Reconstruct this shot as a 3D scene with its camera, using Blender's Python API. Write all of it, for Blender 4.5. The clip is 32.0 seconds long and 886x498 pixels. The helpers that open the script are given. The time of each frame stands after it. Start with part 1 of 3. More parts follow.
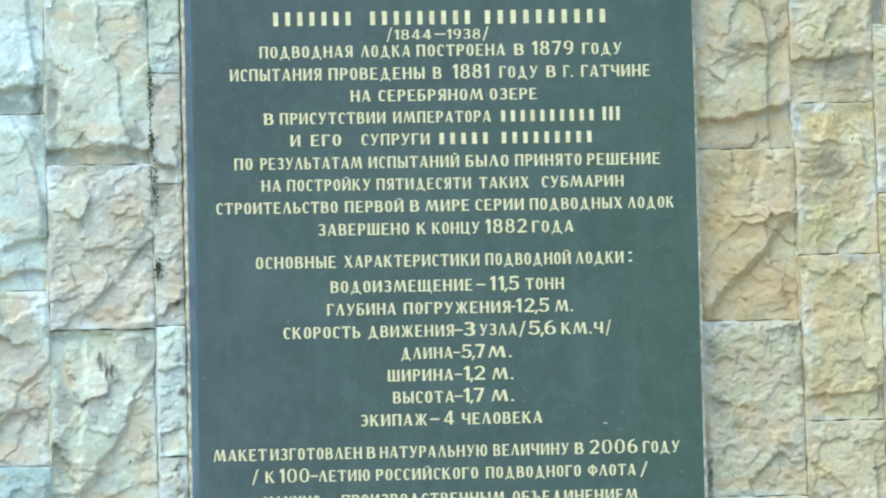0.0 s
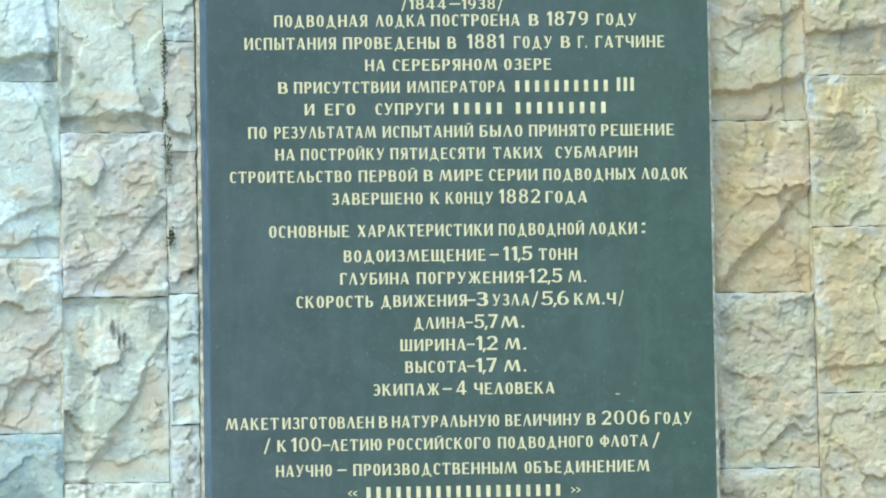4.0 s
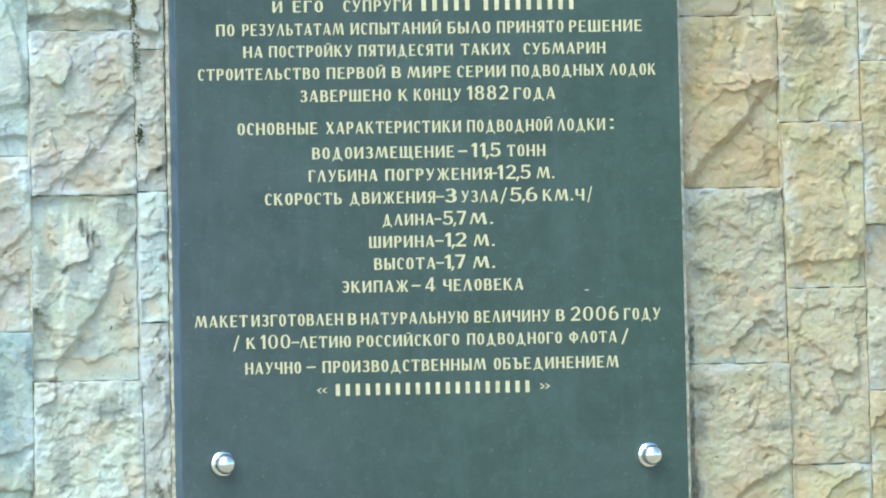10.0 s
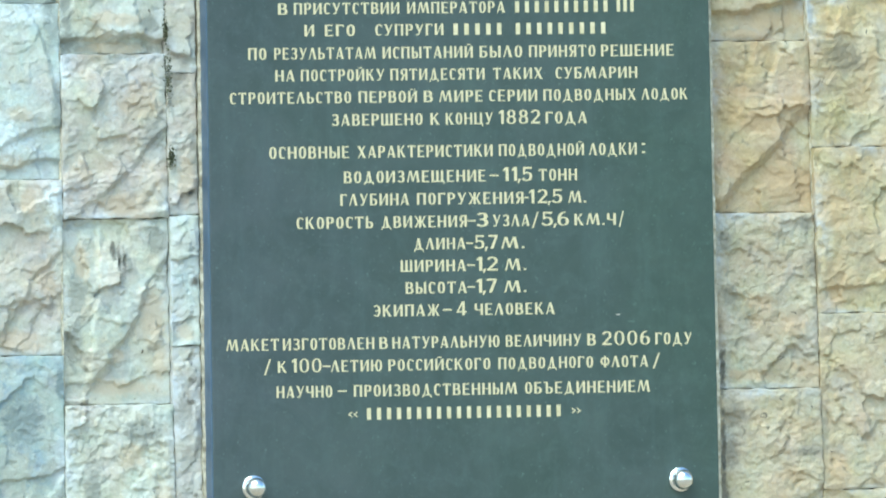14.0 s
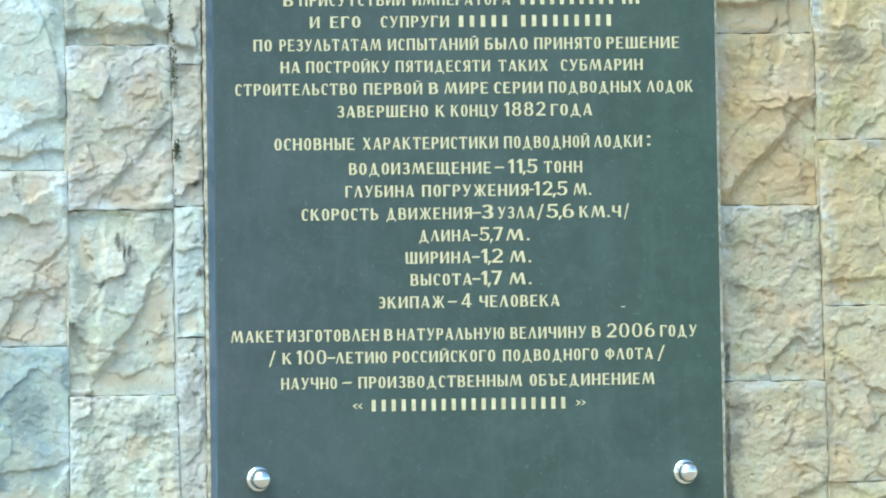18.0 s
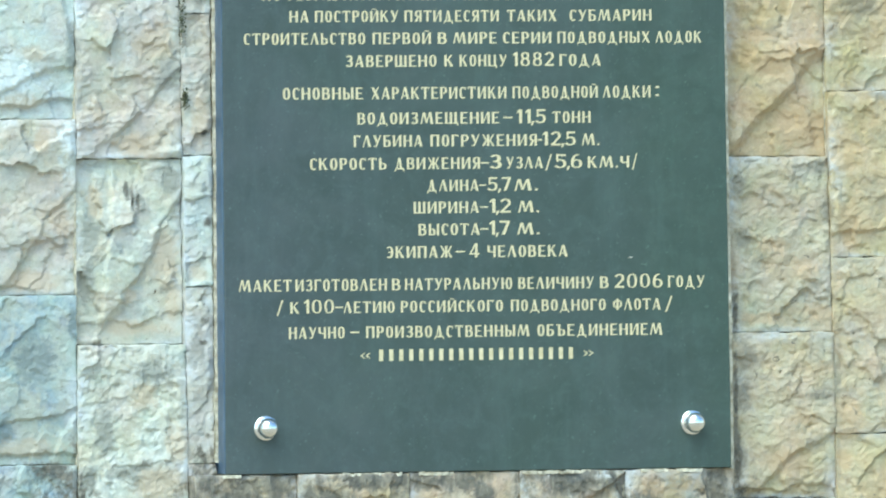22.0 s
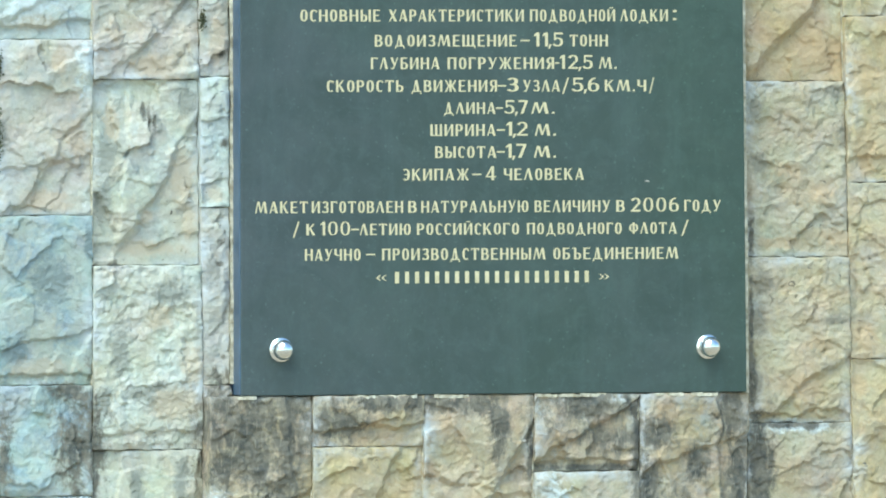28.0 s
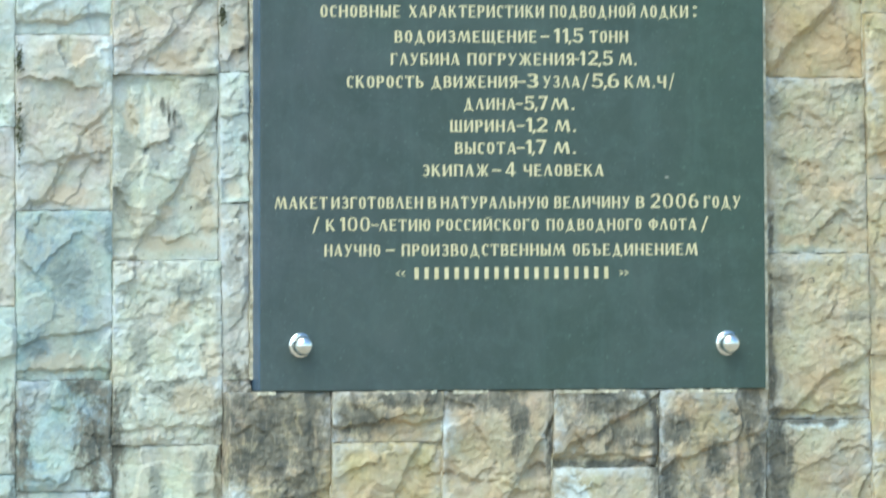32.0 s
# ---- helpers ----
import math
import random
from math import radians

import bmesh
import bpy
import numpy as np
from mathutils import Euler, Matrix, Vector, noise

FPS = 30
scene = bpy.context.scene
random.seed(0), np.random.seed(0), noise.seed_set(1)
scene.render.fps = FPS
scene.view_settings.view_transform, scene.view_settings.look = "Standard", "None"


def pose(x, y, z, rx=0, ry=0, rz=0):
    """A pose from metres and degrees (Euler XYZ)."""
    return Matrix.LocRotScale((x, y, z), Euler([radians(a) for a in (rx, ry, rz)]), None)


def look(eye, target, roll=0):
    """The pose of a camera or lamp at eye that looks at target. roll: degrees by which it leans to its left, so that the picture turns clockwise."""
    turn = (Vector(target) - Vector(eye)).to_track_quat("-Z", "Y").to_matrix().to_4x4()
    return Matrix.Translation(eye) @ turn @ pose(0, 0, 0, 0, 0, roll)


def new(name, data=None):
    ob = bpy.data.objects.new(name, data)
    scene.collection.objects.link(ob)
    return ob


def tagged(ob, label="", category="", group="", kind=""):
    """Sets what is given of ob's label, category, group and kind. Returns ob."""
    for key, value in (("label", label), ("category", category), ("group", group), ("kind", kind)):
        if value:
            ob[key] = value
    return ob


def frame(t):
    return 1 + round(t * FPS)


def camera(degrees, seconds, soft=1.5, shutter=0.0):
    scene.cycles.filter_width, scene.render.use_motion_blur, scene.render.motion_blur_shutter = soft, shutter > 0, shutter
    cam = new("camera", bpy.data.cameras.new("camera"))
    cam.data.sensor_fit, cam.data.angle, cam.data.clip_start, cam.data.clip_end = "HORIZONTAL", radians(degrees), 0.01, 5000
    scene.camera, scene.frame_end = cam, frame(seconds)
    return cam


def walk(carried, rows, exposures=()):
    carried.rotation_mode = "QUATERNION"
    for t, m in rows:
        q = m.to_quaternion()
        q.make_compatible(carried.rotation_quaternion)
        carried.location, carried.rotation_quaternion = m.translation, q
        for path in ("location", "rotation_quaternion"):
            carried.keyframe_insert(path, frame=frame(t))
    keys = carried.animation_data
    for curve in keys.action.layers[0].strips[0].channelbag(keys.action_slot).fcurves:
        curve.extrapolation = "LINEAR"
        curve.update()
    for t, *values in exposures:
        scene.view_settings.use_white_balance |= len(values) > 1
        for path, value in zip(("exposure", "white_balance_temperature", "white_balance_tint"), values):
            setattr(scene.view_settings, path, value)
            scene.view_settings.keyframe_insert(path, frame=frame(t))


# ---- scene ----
Z0 = 1.27                       # height of the lower bolts above the ground
EYE = (-4.634, -15.677, Z0 + 0.326)
cam = camera(3.644, 32.0, soft=1.85, shutter=0.4)
# seconds, turn to the left, tilt up, lean to the right (degrees)
ROWS = [
    (0, -16.490, 0.269, 1.041),
    (0.5, -16.295, 0.289, 0.876),
    (1, -16.268, 0.323, 0.560),
    (1.5, -16.421, 0.052, 0.561),
    (2, -16.414, -0.051, 0.644),
    (2.5, -16.489, -0.040, 0.461),
    (3, -16.470, 0.081, 0.698),
    (3.5, -16.458, 0.138, 0.697),
    (5.5, -16.367, 0.175, 0.615),
    (6, -16.259, 0.146, 0.880),
    (6.5, -16.324, 0.028, 0.689),
    (7, -16.505, 0.015, 0.864),
    (7.5, -16.465, -0.075, 0.769),
    (8, -16.320, -0.090, 0.849),
    (8.5, -16.290, -0.101, 0.804),
    (9, -16.341, -0.190, 0.682),
    (9.5, -16.385, -0.338, 0.828),
    (10, -16.557, -0.281, 0.896),
    (10.5, -16.490, -0.232, 0.905),
    (11, -16.437, -0.143, 0.820),
    (11.5, -16.370, -0.085, 0.812),
    (12, -16.347, -0.204, 0.956),
    (12.5, -16.282, -0.119, 0.878),
    (13, -16.283, -0.047, 0.735),
    (13.5, -16.340, -0.052, 0.891),
    (14, -16.429, -0.180, 0.771),
    (14.5, -16.450, -0.279, 0.818),
    (15, -16.452, -0.324, 0.757),
    (15.5, -16.369, -0.313, 0.640),
    (17.5, -16.363, -0.193, 0.652),
    (18, -16.408, -0.213, 0.658),
    (18.5, -16.373, -0.254, 0.525),
    (19, -16.397, -0.251, 0.573),
    (19.5, -16.286, -0.122, 0.316),
    (20, -16.268, -0.160, 0.473),
    (20.5, -16.299, -0.347, 0.115),
    (21, -16.264, -0.464, 0.364),
    (21.5, -16.248, -0.526, 0.533),
    (22, -16.373, -0.419, 0.451),
    (22.5, -16.462, -0.353, 0.394),
    (23, -16.383, -0.545, 0.261),
    (23.5, -16.335, -0.590, 0.259),
    (24, -16.260, -0.503, 0.340),
    (24.5, -16.197, -0.440, 0.111),
    (25, -16.436, -0.283, 0.126),
    (25.5, -16.484, -0.401, -0.211),
    (26, -16.418, -0.720, -0.098),
    (26.5, -16.325, -0.834, -0.212),
    (28.5, -16.301, -0.719, 0.150),
    (29, -16.217, -0.889, 0.022),
    (29.5, -16.238, -0.889, 0.153),
    (30, -16.296, -0.867, 0.503),
    (30.5, -16.289, -0.807, 0.349),
    (31, -16.392, -0.840, 0.256),
    (31.5, -16.197, -1.009, 0.108),
    (32, -16.224, -0.754, -0.013),
]
KELVIN, TINT = 5830, -10
walk(cam, [(t, pose(*EYE, 0, 0, yaw) @ pose(0, 0, 0, 90 + pitch) @ pose(0, 0, 0, 0, 0, -roll)) for t, yaw, pitch, roll in ROWS],
     exposures=((0, 1.15, KELVIN, TINT), (20, 1.15, KELVIN + 40, TINT), (29, 1.07, KELVIN + 150, TINT), (32, 1.05, KELVIN + 170, TINT)))

# ---- light ----
SUN_EL, SUN_AZ = 52.0, 226.0    # elevation, and the bearing that the light comes from
sky_world = bpy.data.worlds.new("sky")
scene.world = sky_world
sky_world.use_nodes = True
wn = sky_world.node_tree
sky = wn.nodes.new("ShaderNodeTexSky")
sky.sky_type, sky.sun_disc = "NISHITA", False
sky.sun_elevation, sky.sun_rotation = radians(SUN_EL), radians(SUN_AZ)
wn.links.new(sky.outputs[0], wn.nodes["Background"].inputs[0])
wn.nodes["Background"].inputs[1].default_value = 0.15
sun = new("sun", bpy.data.lights.new("sun", "SUN"))
sun.data.energy, sun.data.angle, sun.data.color = 1.4, radians(48), (1.0, 0.95, 0.88)
sun_dir = Vector((math.sin(radians(SUN_AZ)) * math.cos(radians(SUN_EL)), math.cos(radians(SUN_AZ)) * math.cos(radians(SUN_EL)), math.sin(radians(SUN_EL))))
sun.matrix_world = look(sun_dir * 20, (0, 0, 0))


# ---- materials ----
def material(name, rough=0.8, metal=0.0):
    m = bpy.data.materials.new(name)
    m.use_nodes = True
    b = m.node_tree.nodes["Principled BSDF"]
    b.inputs["Roughness"].default_value, b.inputs["Metallic"].default_value = rough, metal
    return m, m.node_tree, b


def node(nt, kind, **kw):
    n = nt.nodes.new(kind)
    for k, v in kw.items():
        n.inputs[k].default_value = v
    return n


def coords(nt, spread=0.0, stretch=(1, 1, 1)):
    """Object coordinates, shifted by a random amount for each object."""
    tc = nt.nodes.new("ShaderNodeTexCoord")
    mp = nt.nodes.new("ShaderNodeMapping")
    mp.inputs["Scale"].default_value = stretch
    nt.links.new(tc.outputs["Object"], mp.inputs["Vector"])
    if not spread:
        return mp.outputs[0]
    oi = nt.nodes.new("ShaderNodeObjectInfo")
    mul = nt.nodes.new("ShaderNodeMath")
    mul.operation = "MULTIPLY"
    mul.inputs[1].default_value = spread
    nt.links.new(oi.outputs["Random"], mul.inputs[0])
    add = nt.nodes.new("ShaderNodeVectorMath")
    nt.links.new(mp.outputs[0], add.inputs[0])
    nt.links.new(mul.outputs[0], add.inputs[1])
    return add.outputs[0]


def noise_tex(nt, vec, scale, detail=4.0, rough=0.55, warp=0.0):
    n = node(nt, "ShaderNodeTexNoise", Scale=scale, Detail=detail, Roughness=rough, Distortion=warp)
    nt.links.new(vec, n.inputs["Vector"])
    return n.outputs["Fac"]


def ramp(nt, fac, lo, hi, c0=(0, 0, 0), c1=(1, 1, 1)):
    r = nt.nodes.new("ShaderNodeValToRGB")
    r.color_ramp.elements[0].position, r.color_ramp.elements[1].position = lo, hi
    r.color_ramp.elements[0].color, r.color_ramp.elements[1].color = (*c0, 1), (*c1, 1)
    nt.links.new(fac, r.inputs[0])
    return r.outputs[0]


def mix(nt, fac, a, b, mode="MIX"):
    m = nt.nodes.new("ShaderNodeMix")
    m.data_type, m.blend_type = "RGBA", mode
    for sock, val in ((m.inputs[0], fac), (m.inputs[6], a), (m.inputs[7], b)):
        if isinstance(val, (int, float)):
            sock.default_value = val
        elif isinstance(val, tuple):
            sock.default_value = (*val, 1)
        else:
            nt.links.new(val, sock)
    return m.outputs[2]


def bump(nt, bsdf, height, strength, dist):
    b = node(nt, "ShaderNodeBump", Strength=strength, Distance=dist)
    nt.links.new(height, b.inputs["Height"])
    nt.links.new(b.outputs[0], bsdf.inputs["Normal"])


# patches of black run-off dirt and moss on the wall: middle and half width and height, from the lower bolts
DIRT = (
    (-0.292, -0.092, 0.058, 0.042), (-0.300, -0.135, 0.048, 0.026), (-0.250, -0.110, 0.016, 0.058), (-0.258, -0.185, 0.026, 0.036), (-0.300, -0.215, 0.030, 0.014),
    (-0.185, -0.085, 0.027, 0.021), (-0.130, -0.063, 0.062, 0.010), (-0.100, -0.067, 0.015, 0.014), (-0.060, -0.064, 0.030, 0.009), (-0.020, -0.064, 0.020, 0.012),
    (0.004, -0.083, 0.011, 0.038), (0.003, -0.118, 0.006, 0.016), (0.046, -0.120, 0.004, 0.060),
)
DIRT_LOW = (
    (0.117, -0.071, 0.056, 0.021), (0.137, -0.106, 0.038, 0.021), (0.175, -0.120, 0.007, 0.070), (0.115, -0.141, 0.058, 0.004), (0.200, -0.103, 0.019, 0.018),
    (0.294, -0.090, 0.020, 0.028), (0.300, -0.160, 0.016, 0.060), (0.254, -0.139, 0.017, 0.020), (0.190, -0.172, 0.013, 0.042), (0.232, -0.185, 0.010, 0.018),
    (0.335, -0.145, 0.016, 0.056), (0.372, -0.094, 0.056, 0.004),
)
DIRT_BESIDE = (
    (0.3240, 0.030, 0.003, 0.045), (0.3245, 0.125, 0.003, 0.025), (0.3250, -0.045, 0.004, 0.030), (0.3300, -0.082, 0.010, 0.010),
    (-0.323, 0.127, 0.005, 0.004), (-0.325, 0.101, 0.006, 0.003), (-0.324, -0.009, 0.004, 0.004), (-0.318, 0.240, 0.004, 0.006), (-0.322, 0.345, 0.006, 0.004),
    (-0.4150, 0.278, 0.0030, 0.010), (-0.4085, 0.270, 0.0025, 0.012), (-0.4020, 0.266, 0.0025, 0.012), (-0.500, -0.110, 0.022, 0.050),
    (-0.497, -0.052, 0.021, 0.009), (-0.486, -0.105, 0.021, 0.058), (-0.503, -0.046, 0.023, 0.010), (-0.584, -0.125, 0.010, 0.050), (-0.471, -0.120, 0.015, 0.020), (-0.595, -0.108, 0.007, 0.046), (-0.475, -0.178, 0.008, 0.046),
    (-0.326, -0.033, 0.011, 0.011),
)
# tan iron stains, partly the warm shading of hollows painted in, and grey weathering
RUST_SHADE = (
    (-0.369, 0.206, 0.017, 0.036), (-0.412, 0.156, 0.009, 0.009), (-0.453, 0.264, 0.009, 0.021), (-0.399, 0.331, 0.037, 0.016),
    (-0.449, 0.367, 0.011, 0.012), (-0.386, 0.445, 0.030, 0.014), (-0.527, 0.175, 0.030, 0.012), (-0.519, 0.335, 0.010, 0.016),
    (-0.547, 0.382, 0.033, 0.011), (-0.528, 0.439, 0.019, 0.011), (-0.329, 0.359, 0.012, 0.032), (-0.331, 0.181, 0.011, 0.012),
    (-0.533, -0.020, 0.046, 0.012), (-0.396, 0.040, 0.018, 0.017), (-0.380, -0.062, 0.031, 0.020), (-0.409, 0.118, 0.038, 0.010),
    (-0.359, -0.018, 0.015, 0.027), (-0.361, 0.148, 0.008, 0.020), (-0.497, 0.246, 0.011, 0.021),
)
RUST_SHADE_EAST = (
    (0.407, 0.349, 0.032, 0.025), (0.382, 0.422, 0.034, 0.017), (0.358, 0.455, 0.020, 0.008), (0.461, 0.315, 0.018, 0.028),
    (0.417, 0.433, 0.018, 0.022), (0.375, 0.207, 0.018, 0.010), (0.409, 0.178, 0.018, 0.014), (0.466, 0.234, 0.018, 0.025),
    (0.429, 0.126, 0.020, 0.011), (0.385, -0.049, 0.031, 0.014), (0.406, 0.003, 0.017, 0.010), (0.464, 0.014, 0.015, 0.016),
    (0.360, 0.121, 0.026, 0.007), (0.461, -0.049, 0.011, 0.014),
)
RUST_SHADE_HIGH = (
    (-0.408, 0.514, 0.042, 0.008), (-0.453, 0.681, 0.019, 0.007), (-0.382, 0.631, 0.011, 0.030), (-0.412, 0.549, 0.034, 0.008), (-0.379, 0.460, 0.019, 0.018), (-0.328, 0.587, 0.007, 0.015), (-0.381, 0.670, 0.025, 0.009),
    (0.428, 0.626, 0.017, 0.051), (0.379, 0.541, 0.050, 0.012), (0.353, 0.524, 0.020, 0.006), (0.392, 0.667, 0.016, 0.008), (0.516, 0.488, 0.008, 0.019), (0.524, 0.606, 0.008, 0.019),
)
# grey weathering, with the shade of undercut bottoms and receding sides painted as colour
WEATHERED_SHADE_HIGH = (
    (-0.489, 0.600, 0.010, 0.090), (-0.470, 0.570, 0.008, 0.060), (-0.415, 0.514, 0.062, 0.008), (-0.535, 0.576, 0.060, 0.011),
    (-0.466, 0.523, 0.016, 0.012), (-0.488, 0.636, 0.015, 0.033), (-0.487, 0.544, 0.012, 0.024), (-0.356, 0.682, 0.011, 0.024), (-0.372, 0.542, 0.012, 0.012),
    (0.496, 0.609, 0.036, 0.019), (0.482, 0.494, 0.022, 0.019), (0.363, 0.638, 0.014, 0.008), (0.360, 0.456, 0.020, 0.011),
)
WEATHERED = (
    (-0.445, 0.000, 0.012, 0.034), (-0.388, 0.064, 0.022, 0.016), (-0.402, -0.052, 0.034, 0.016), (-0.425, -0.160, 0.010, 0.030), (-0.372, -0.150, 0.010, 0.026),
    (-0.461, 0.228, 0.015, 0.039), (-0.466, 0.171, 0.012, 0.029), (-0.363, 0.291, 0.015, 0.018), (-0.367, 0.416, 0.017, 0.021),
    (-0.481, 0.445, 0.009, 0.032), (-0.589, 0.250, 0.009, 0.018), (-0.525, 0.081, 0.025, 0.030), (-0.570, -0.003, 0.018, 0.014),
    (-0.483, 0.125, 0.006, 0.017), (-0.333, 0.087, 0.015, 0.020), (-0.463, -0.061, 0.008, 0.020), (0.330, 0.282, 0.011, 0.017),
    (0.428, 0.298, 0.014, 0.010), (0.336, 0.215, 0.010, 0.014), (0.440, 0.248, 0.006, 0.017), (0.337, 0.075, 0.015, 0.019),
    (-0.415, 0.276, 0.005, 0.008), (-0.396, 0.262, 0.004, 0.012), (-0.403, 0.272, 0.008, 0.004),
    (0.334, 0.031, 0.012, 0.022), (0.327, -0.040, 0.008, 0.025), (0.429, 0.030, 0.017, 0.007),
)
# pale lime bloom
BLOOM = (
    (0.073, -0.172, 0.020, 0.032), (0.078, -0.205, 0.026, 0.022), (-0.330, -0.184, 0.018, 0.023), (-0.185, -0.199, 0.021, 0.017),
    (0.391, -0.095, 0.042, 0.008), (-0.084, -0.097, 0.005, 0.009), (-0.524, 0.555, 0.048, 0.012), (-0.487, 0.333, 0.012, 0.030),
    (-0.479, 0.485, 0.008, 0.025), (-0.503, 0.648, 0.042, 0.046), (-0.560, 0.410, 0.034, 0.033),
)


def nearness(X, Z, patches):
    """How near places on the wall are to the middle of a patch: 0.5 at its middle, 0 at its rim, -0.5 far off."""
    best = np.full(X.shape, 2.0)
    for x, z, rx, rz in patches:
        best = np.minimum(best, np.hypot((X - x) / rx, (Z - z) / rz))
    return 0.5 - 0.5 * best


STAINS_AND_SHADE = {"run_off": DIRT + DIRT_LOW + DIRT_BESIDE, "lime": BLOOM, "iron_and_shade": RUST_SHADE + RUST_SHADE_EAST + RUST_SHADE_HIGH, "weathering_and_shade": WEATHERED + WEATHERED_SHADE_HIGH}


def stone_material(name, light, warm, grey, lichen=0.35):
    """Split limestone: a pale ground, warm iron stains and grey weathering, both with painted shade, dark pits, and the
    wall's run-off dirt.
    """
    m, nt, b = material(name, 0.88)
    light, warm = tuple(0.94 * c for c in light), tuple(0.94 * c for c in warm)
    v = coords(nt, 37.0)
    wv = nt.nodes.new("ShaderNodeVectorMath")              # ragged outlines for the patches
    wn1 = node(nt, "ShaderNodeTexNoise", Scale=38.0, Detail=5.0, Roughness=0.65)
    nt.links.new(v, wn1.inputs["Vector"])
    wm = nt.nodes.new("ShaderNodeVectorMath")
    wm.operation, wm.inputs[3].default_value = "SCALE", 0.05
    nt.links.new(wn1.outputs["Color"], wm.inputs[0])
    nt.links.new(v, wv.inputs[0])
    nt.links.new(wm.outputs[0], wv.inputs[1])
    vor = node(nt, "ShaderNodeTexVoronoi", Scale=26.0)
    nt.links.new(wv.outputs[0], vor.inputs["Vector"])
    bw = nt.nodes.new("ShaderNodeRGBToBW")
    nt.links.new(vor.outputs["Color"], bw.inputs[0])
    base = mix(nt, ramp(nt, noise_tex(nt, v, 13, 5, 0.6, 0.6), 0.38, 0.60), light, warm)
    base = mix(nt, ramp(nt, bw.outputs[0], 0.30, 0.72, (0, 0, 0), (0.55,) * 3), base, warm)
    base = mix(nt, ramp(nt, noise_tex(nt, v, 24, 6, 0.7, 0.4), 0.48, 0.62, (0, 0, 0), (lichen * 2,) * 3), base, grey)
    hue = node(nt, "ShaderNodeTexNoise", Scale=21.0, Detail=4.0, Roughness=0.6)
    nt.links.new(v, hue.inputs["Vector"])
    base = mix(nt, 0.13, base, hue.outputs["Color"], "OVERLAY")
    base = mix(nt, 0.6, base, ramp(nt, noise_tex(nt, v, 150, 5, 0.72), 0.3, 0.66, (0.66, 0.62, 0.57), (1, 1, 1)), "MULTIPLY")
    base = mix(nt, ramp(nt, noise_tex(nt, v, 75, 3, 0.7, 1.0), 0.68, 0.74), base, (0.13, 0.11, 0.08))
    drips = ramp(nt, mix(nt, 0.35, noise_tex(nt, coords(nt, 37.0, (1, 1, 0.42)), 42, 6, 0.7, 0.6), noise_tex(nt, v, 120, 4, 0.7)), 0.34, 0.66)
    ragged = ramp(nt, mix(nt, 0.3, noise_tex(nt, v, 30, 7, 0.75, 1.2), noise_tex(nt, v, 120, 4, 0.7)), 0.34, 0.66)
    dirt = mix(nt, ramp(nt, noise_tex(nt, v, 60, 5, 0.7), 0.36, 0.66), (0.055, 0.058, 0.054), (0.215, 0.190, 0.145))
    streak = noise_tex(nt, coords(nt, 37.0, (1, 1, 0.16)), 130, 4, 0.65, 0.8)
    dirt = mix(nt, ramp(nt, streak, 0.58, 0.68, (0, 0, 0), (0.75,) * 3), dirt, (0.34, 0.30, 0.23))
    tan = tuple(0.5 * a + 0.5 * b for a, b in zip(warm, (0.48, 0.33, 0.20)))
    pale = ramp(nt, noise_tex(nt, v, 55, 5, 0.65), 0.35, 0.62, (0, 0, 0), (0.8,) * 3)       # lime bloom along the joints
    pale = mix(nt, 1.0, pale, ramp(nt, noise_tex(nt, v, 11, 2, 0.5), 0.45, 0.62), "MULTIPLY")
    rim = nt.nodes.new("ShaderNodeAttribute")
    rim.attribute_name = "joint_bloom"
    base = mix(nt, mix(nt, 1.0, pale, rim.outputs["Fac"], "MULTIPLY"), base, (0.54, 0.57, 0.60))
    for group, lo, hi, most, tone in (("weathering_and_shade", 0.35, 0.85, 0.82, tuple(f * c for f, c in zip((0.63, 0.60, 0.56), grey))), ("iron_and_shade", 0.35, 0.85, 0.68, tan),
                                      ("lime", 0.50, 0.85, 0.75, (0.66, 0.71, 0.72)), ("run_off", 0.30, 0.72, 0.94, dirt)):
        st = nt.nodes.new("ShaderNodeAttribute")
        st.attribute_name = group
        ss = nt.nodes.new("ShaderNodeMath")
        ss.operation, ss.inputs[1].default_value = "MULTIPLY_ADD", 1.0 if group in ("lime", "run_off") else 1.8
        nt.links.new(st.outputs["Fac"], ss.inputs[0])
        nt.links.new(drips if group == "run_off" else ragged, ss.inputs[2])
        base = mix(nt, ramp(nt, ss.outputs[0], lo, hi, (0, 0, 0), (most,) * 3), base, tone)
    nt.links.new(base, b.inputs["Base Color"])
    h = mix(nt, 0.4, noise_tex(nt, v, 80, 7, 0.68, 0.5), noise_tex(nt, v, 380, 3, 0.6))
    bump(nt, b, h, 0.33, 0.006)
    return m


M = {
    "pale": stone_material("pale_limestone", (0.605, 0.665, 0.635), (0.56, 0.57, 0.485), (0.41, 0.48, 0.48), 0.3),
    "cream": stone_material("cream_limestone", (0.63, 0.625, 0.575), (0.55, 0.49, 0.40), (0.43, 0.44, 0.42), 0.3),
    "ivory": stone_material("ivory_limestone", (0.645, 0.668, 0.60), (0.59, 0.555, 0.44), (0.41, 0.44, 0.41), 0.3),
    "beige": stone_material("beige_limestone", (0.61, 0.54, 0.40), (0.51, 0.41, 0.26), (0.42, 0.39, 0.32), 0.3),
    "ochre": stone_material("ochre_limestone", (0.60, 0.505, 0.36), (0.53, 0.395, 0.225), (0.42, 0.37, 0.28), 0.15),
    "buff": stone_material("buff_limestone", (0.56, 0.50, 0.38), (0.47, 0.39, 0.26), (0.39, 0.38, 0.32), 0.3),
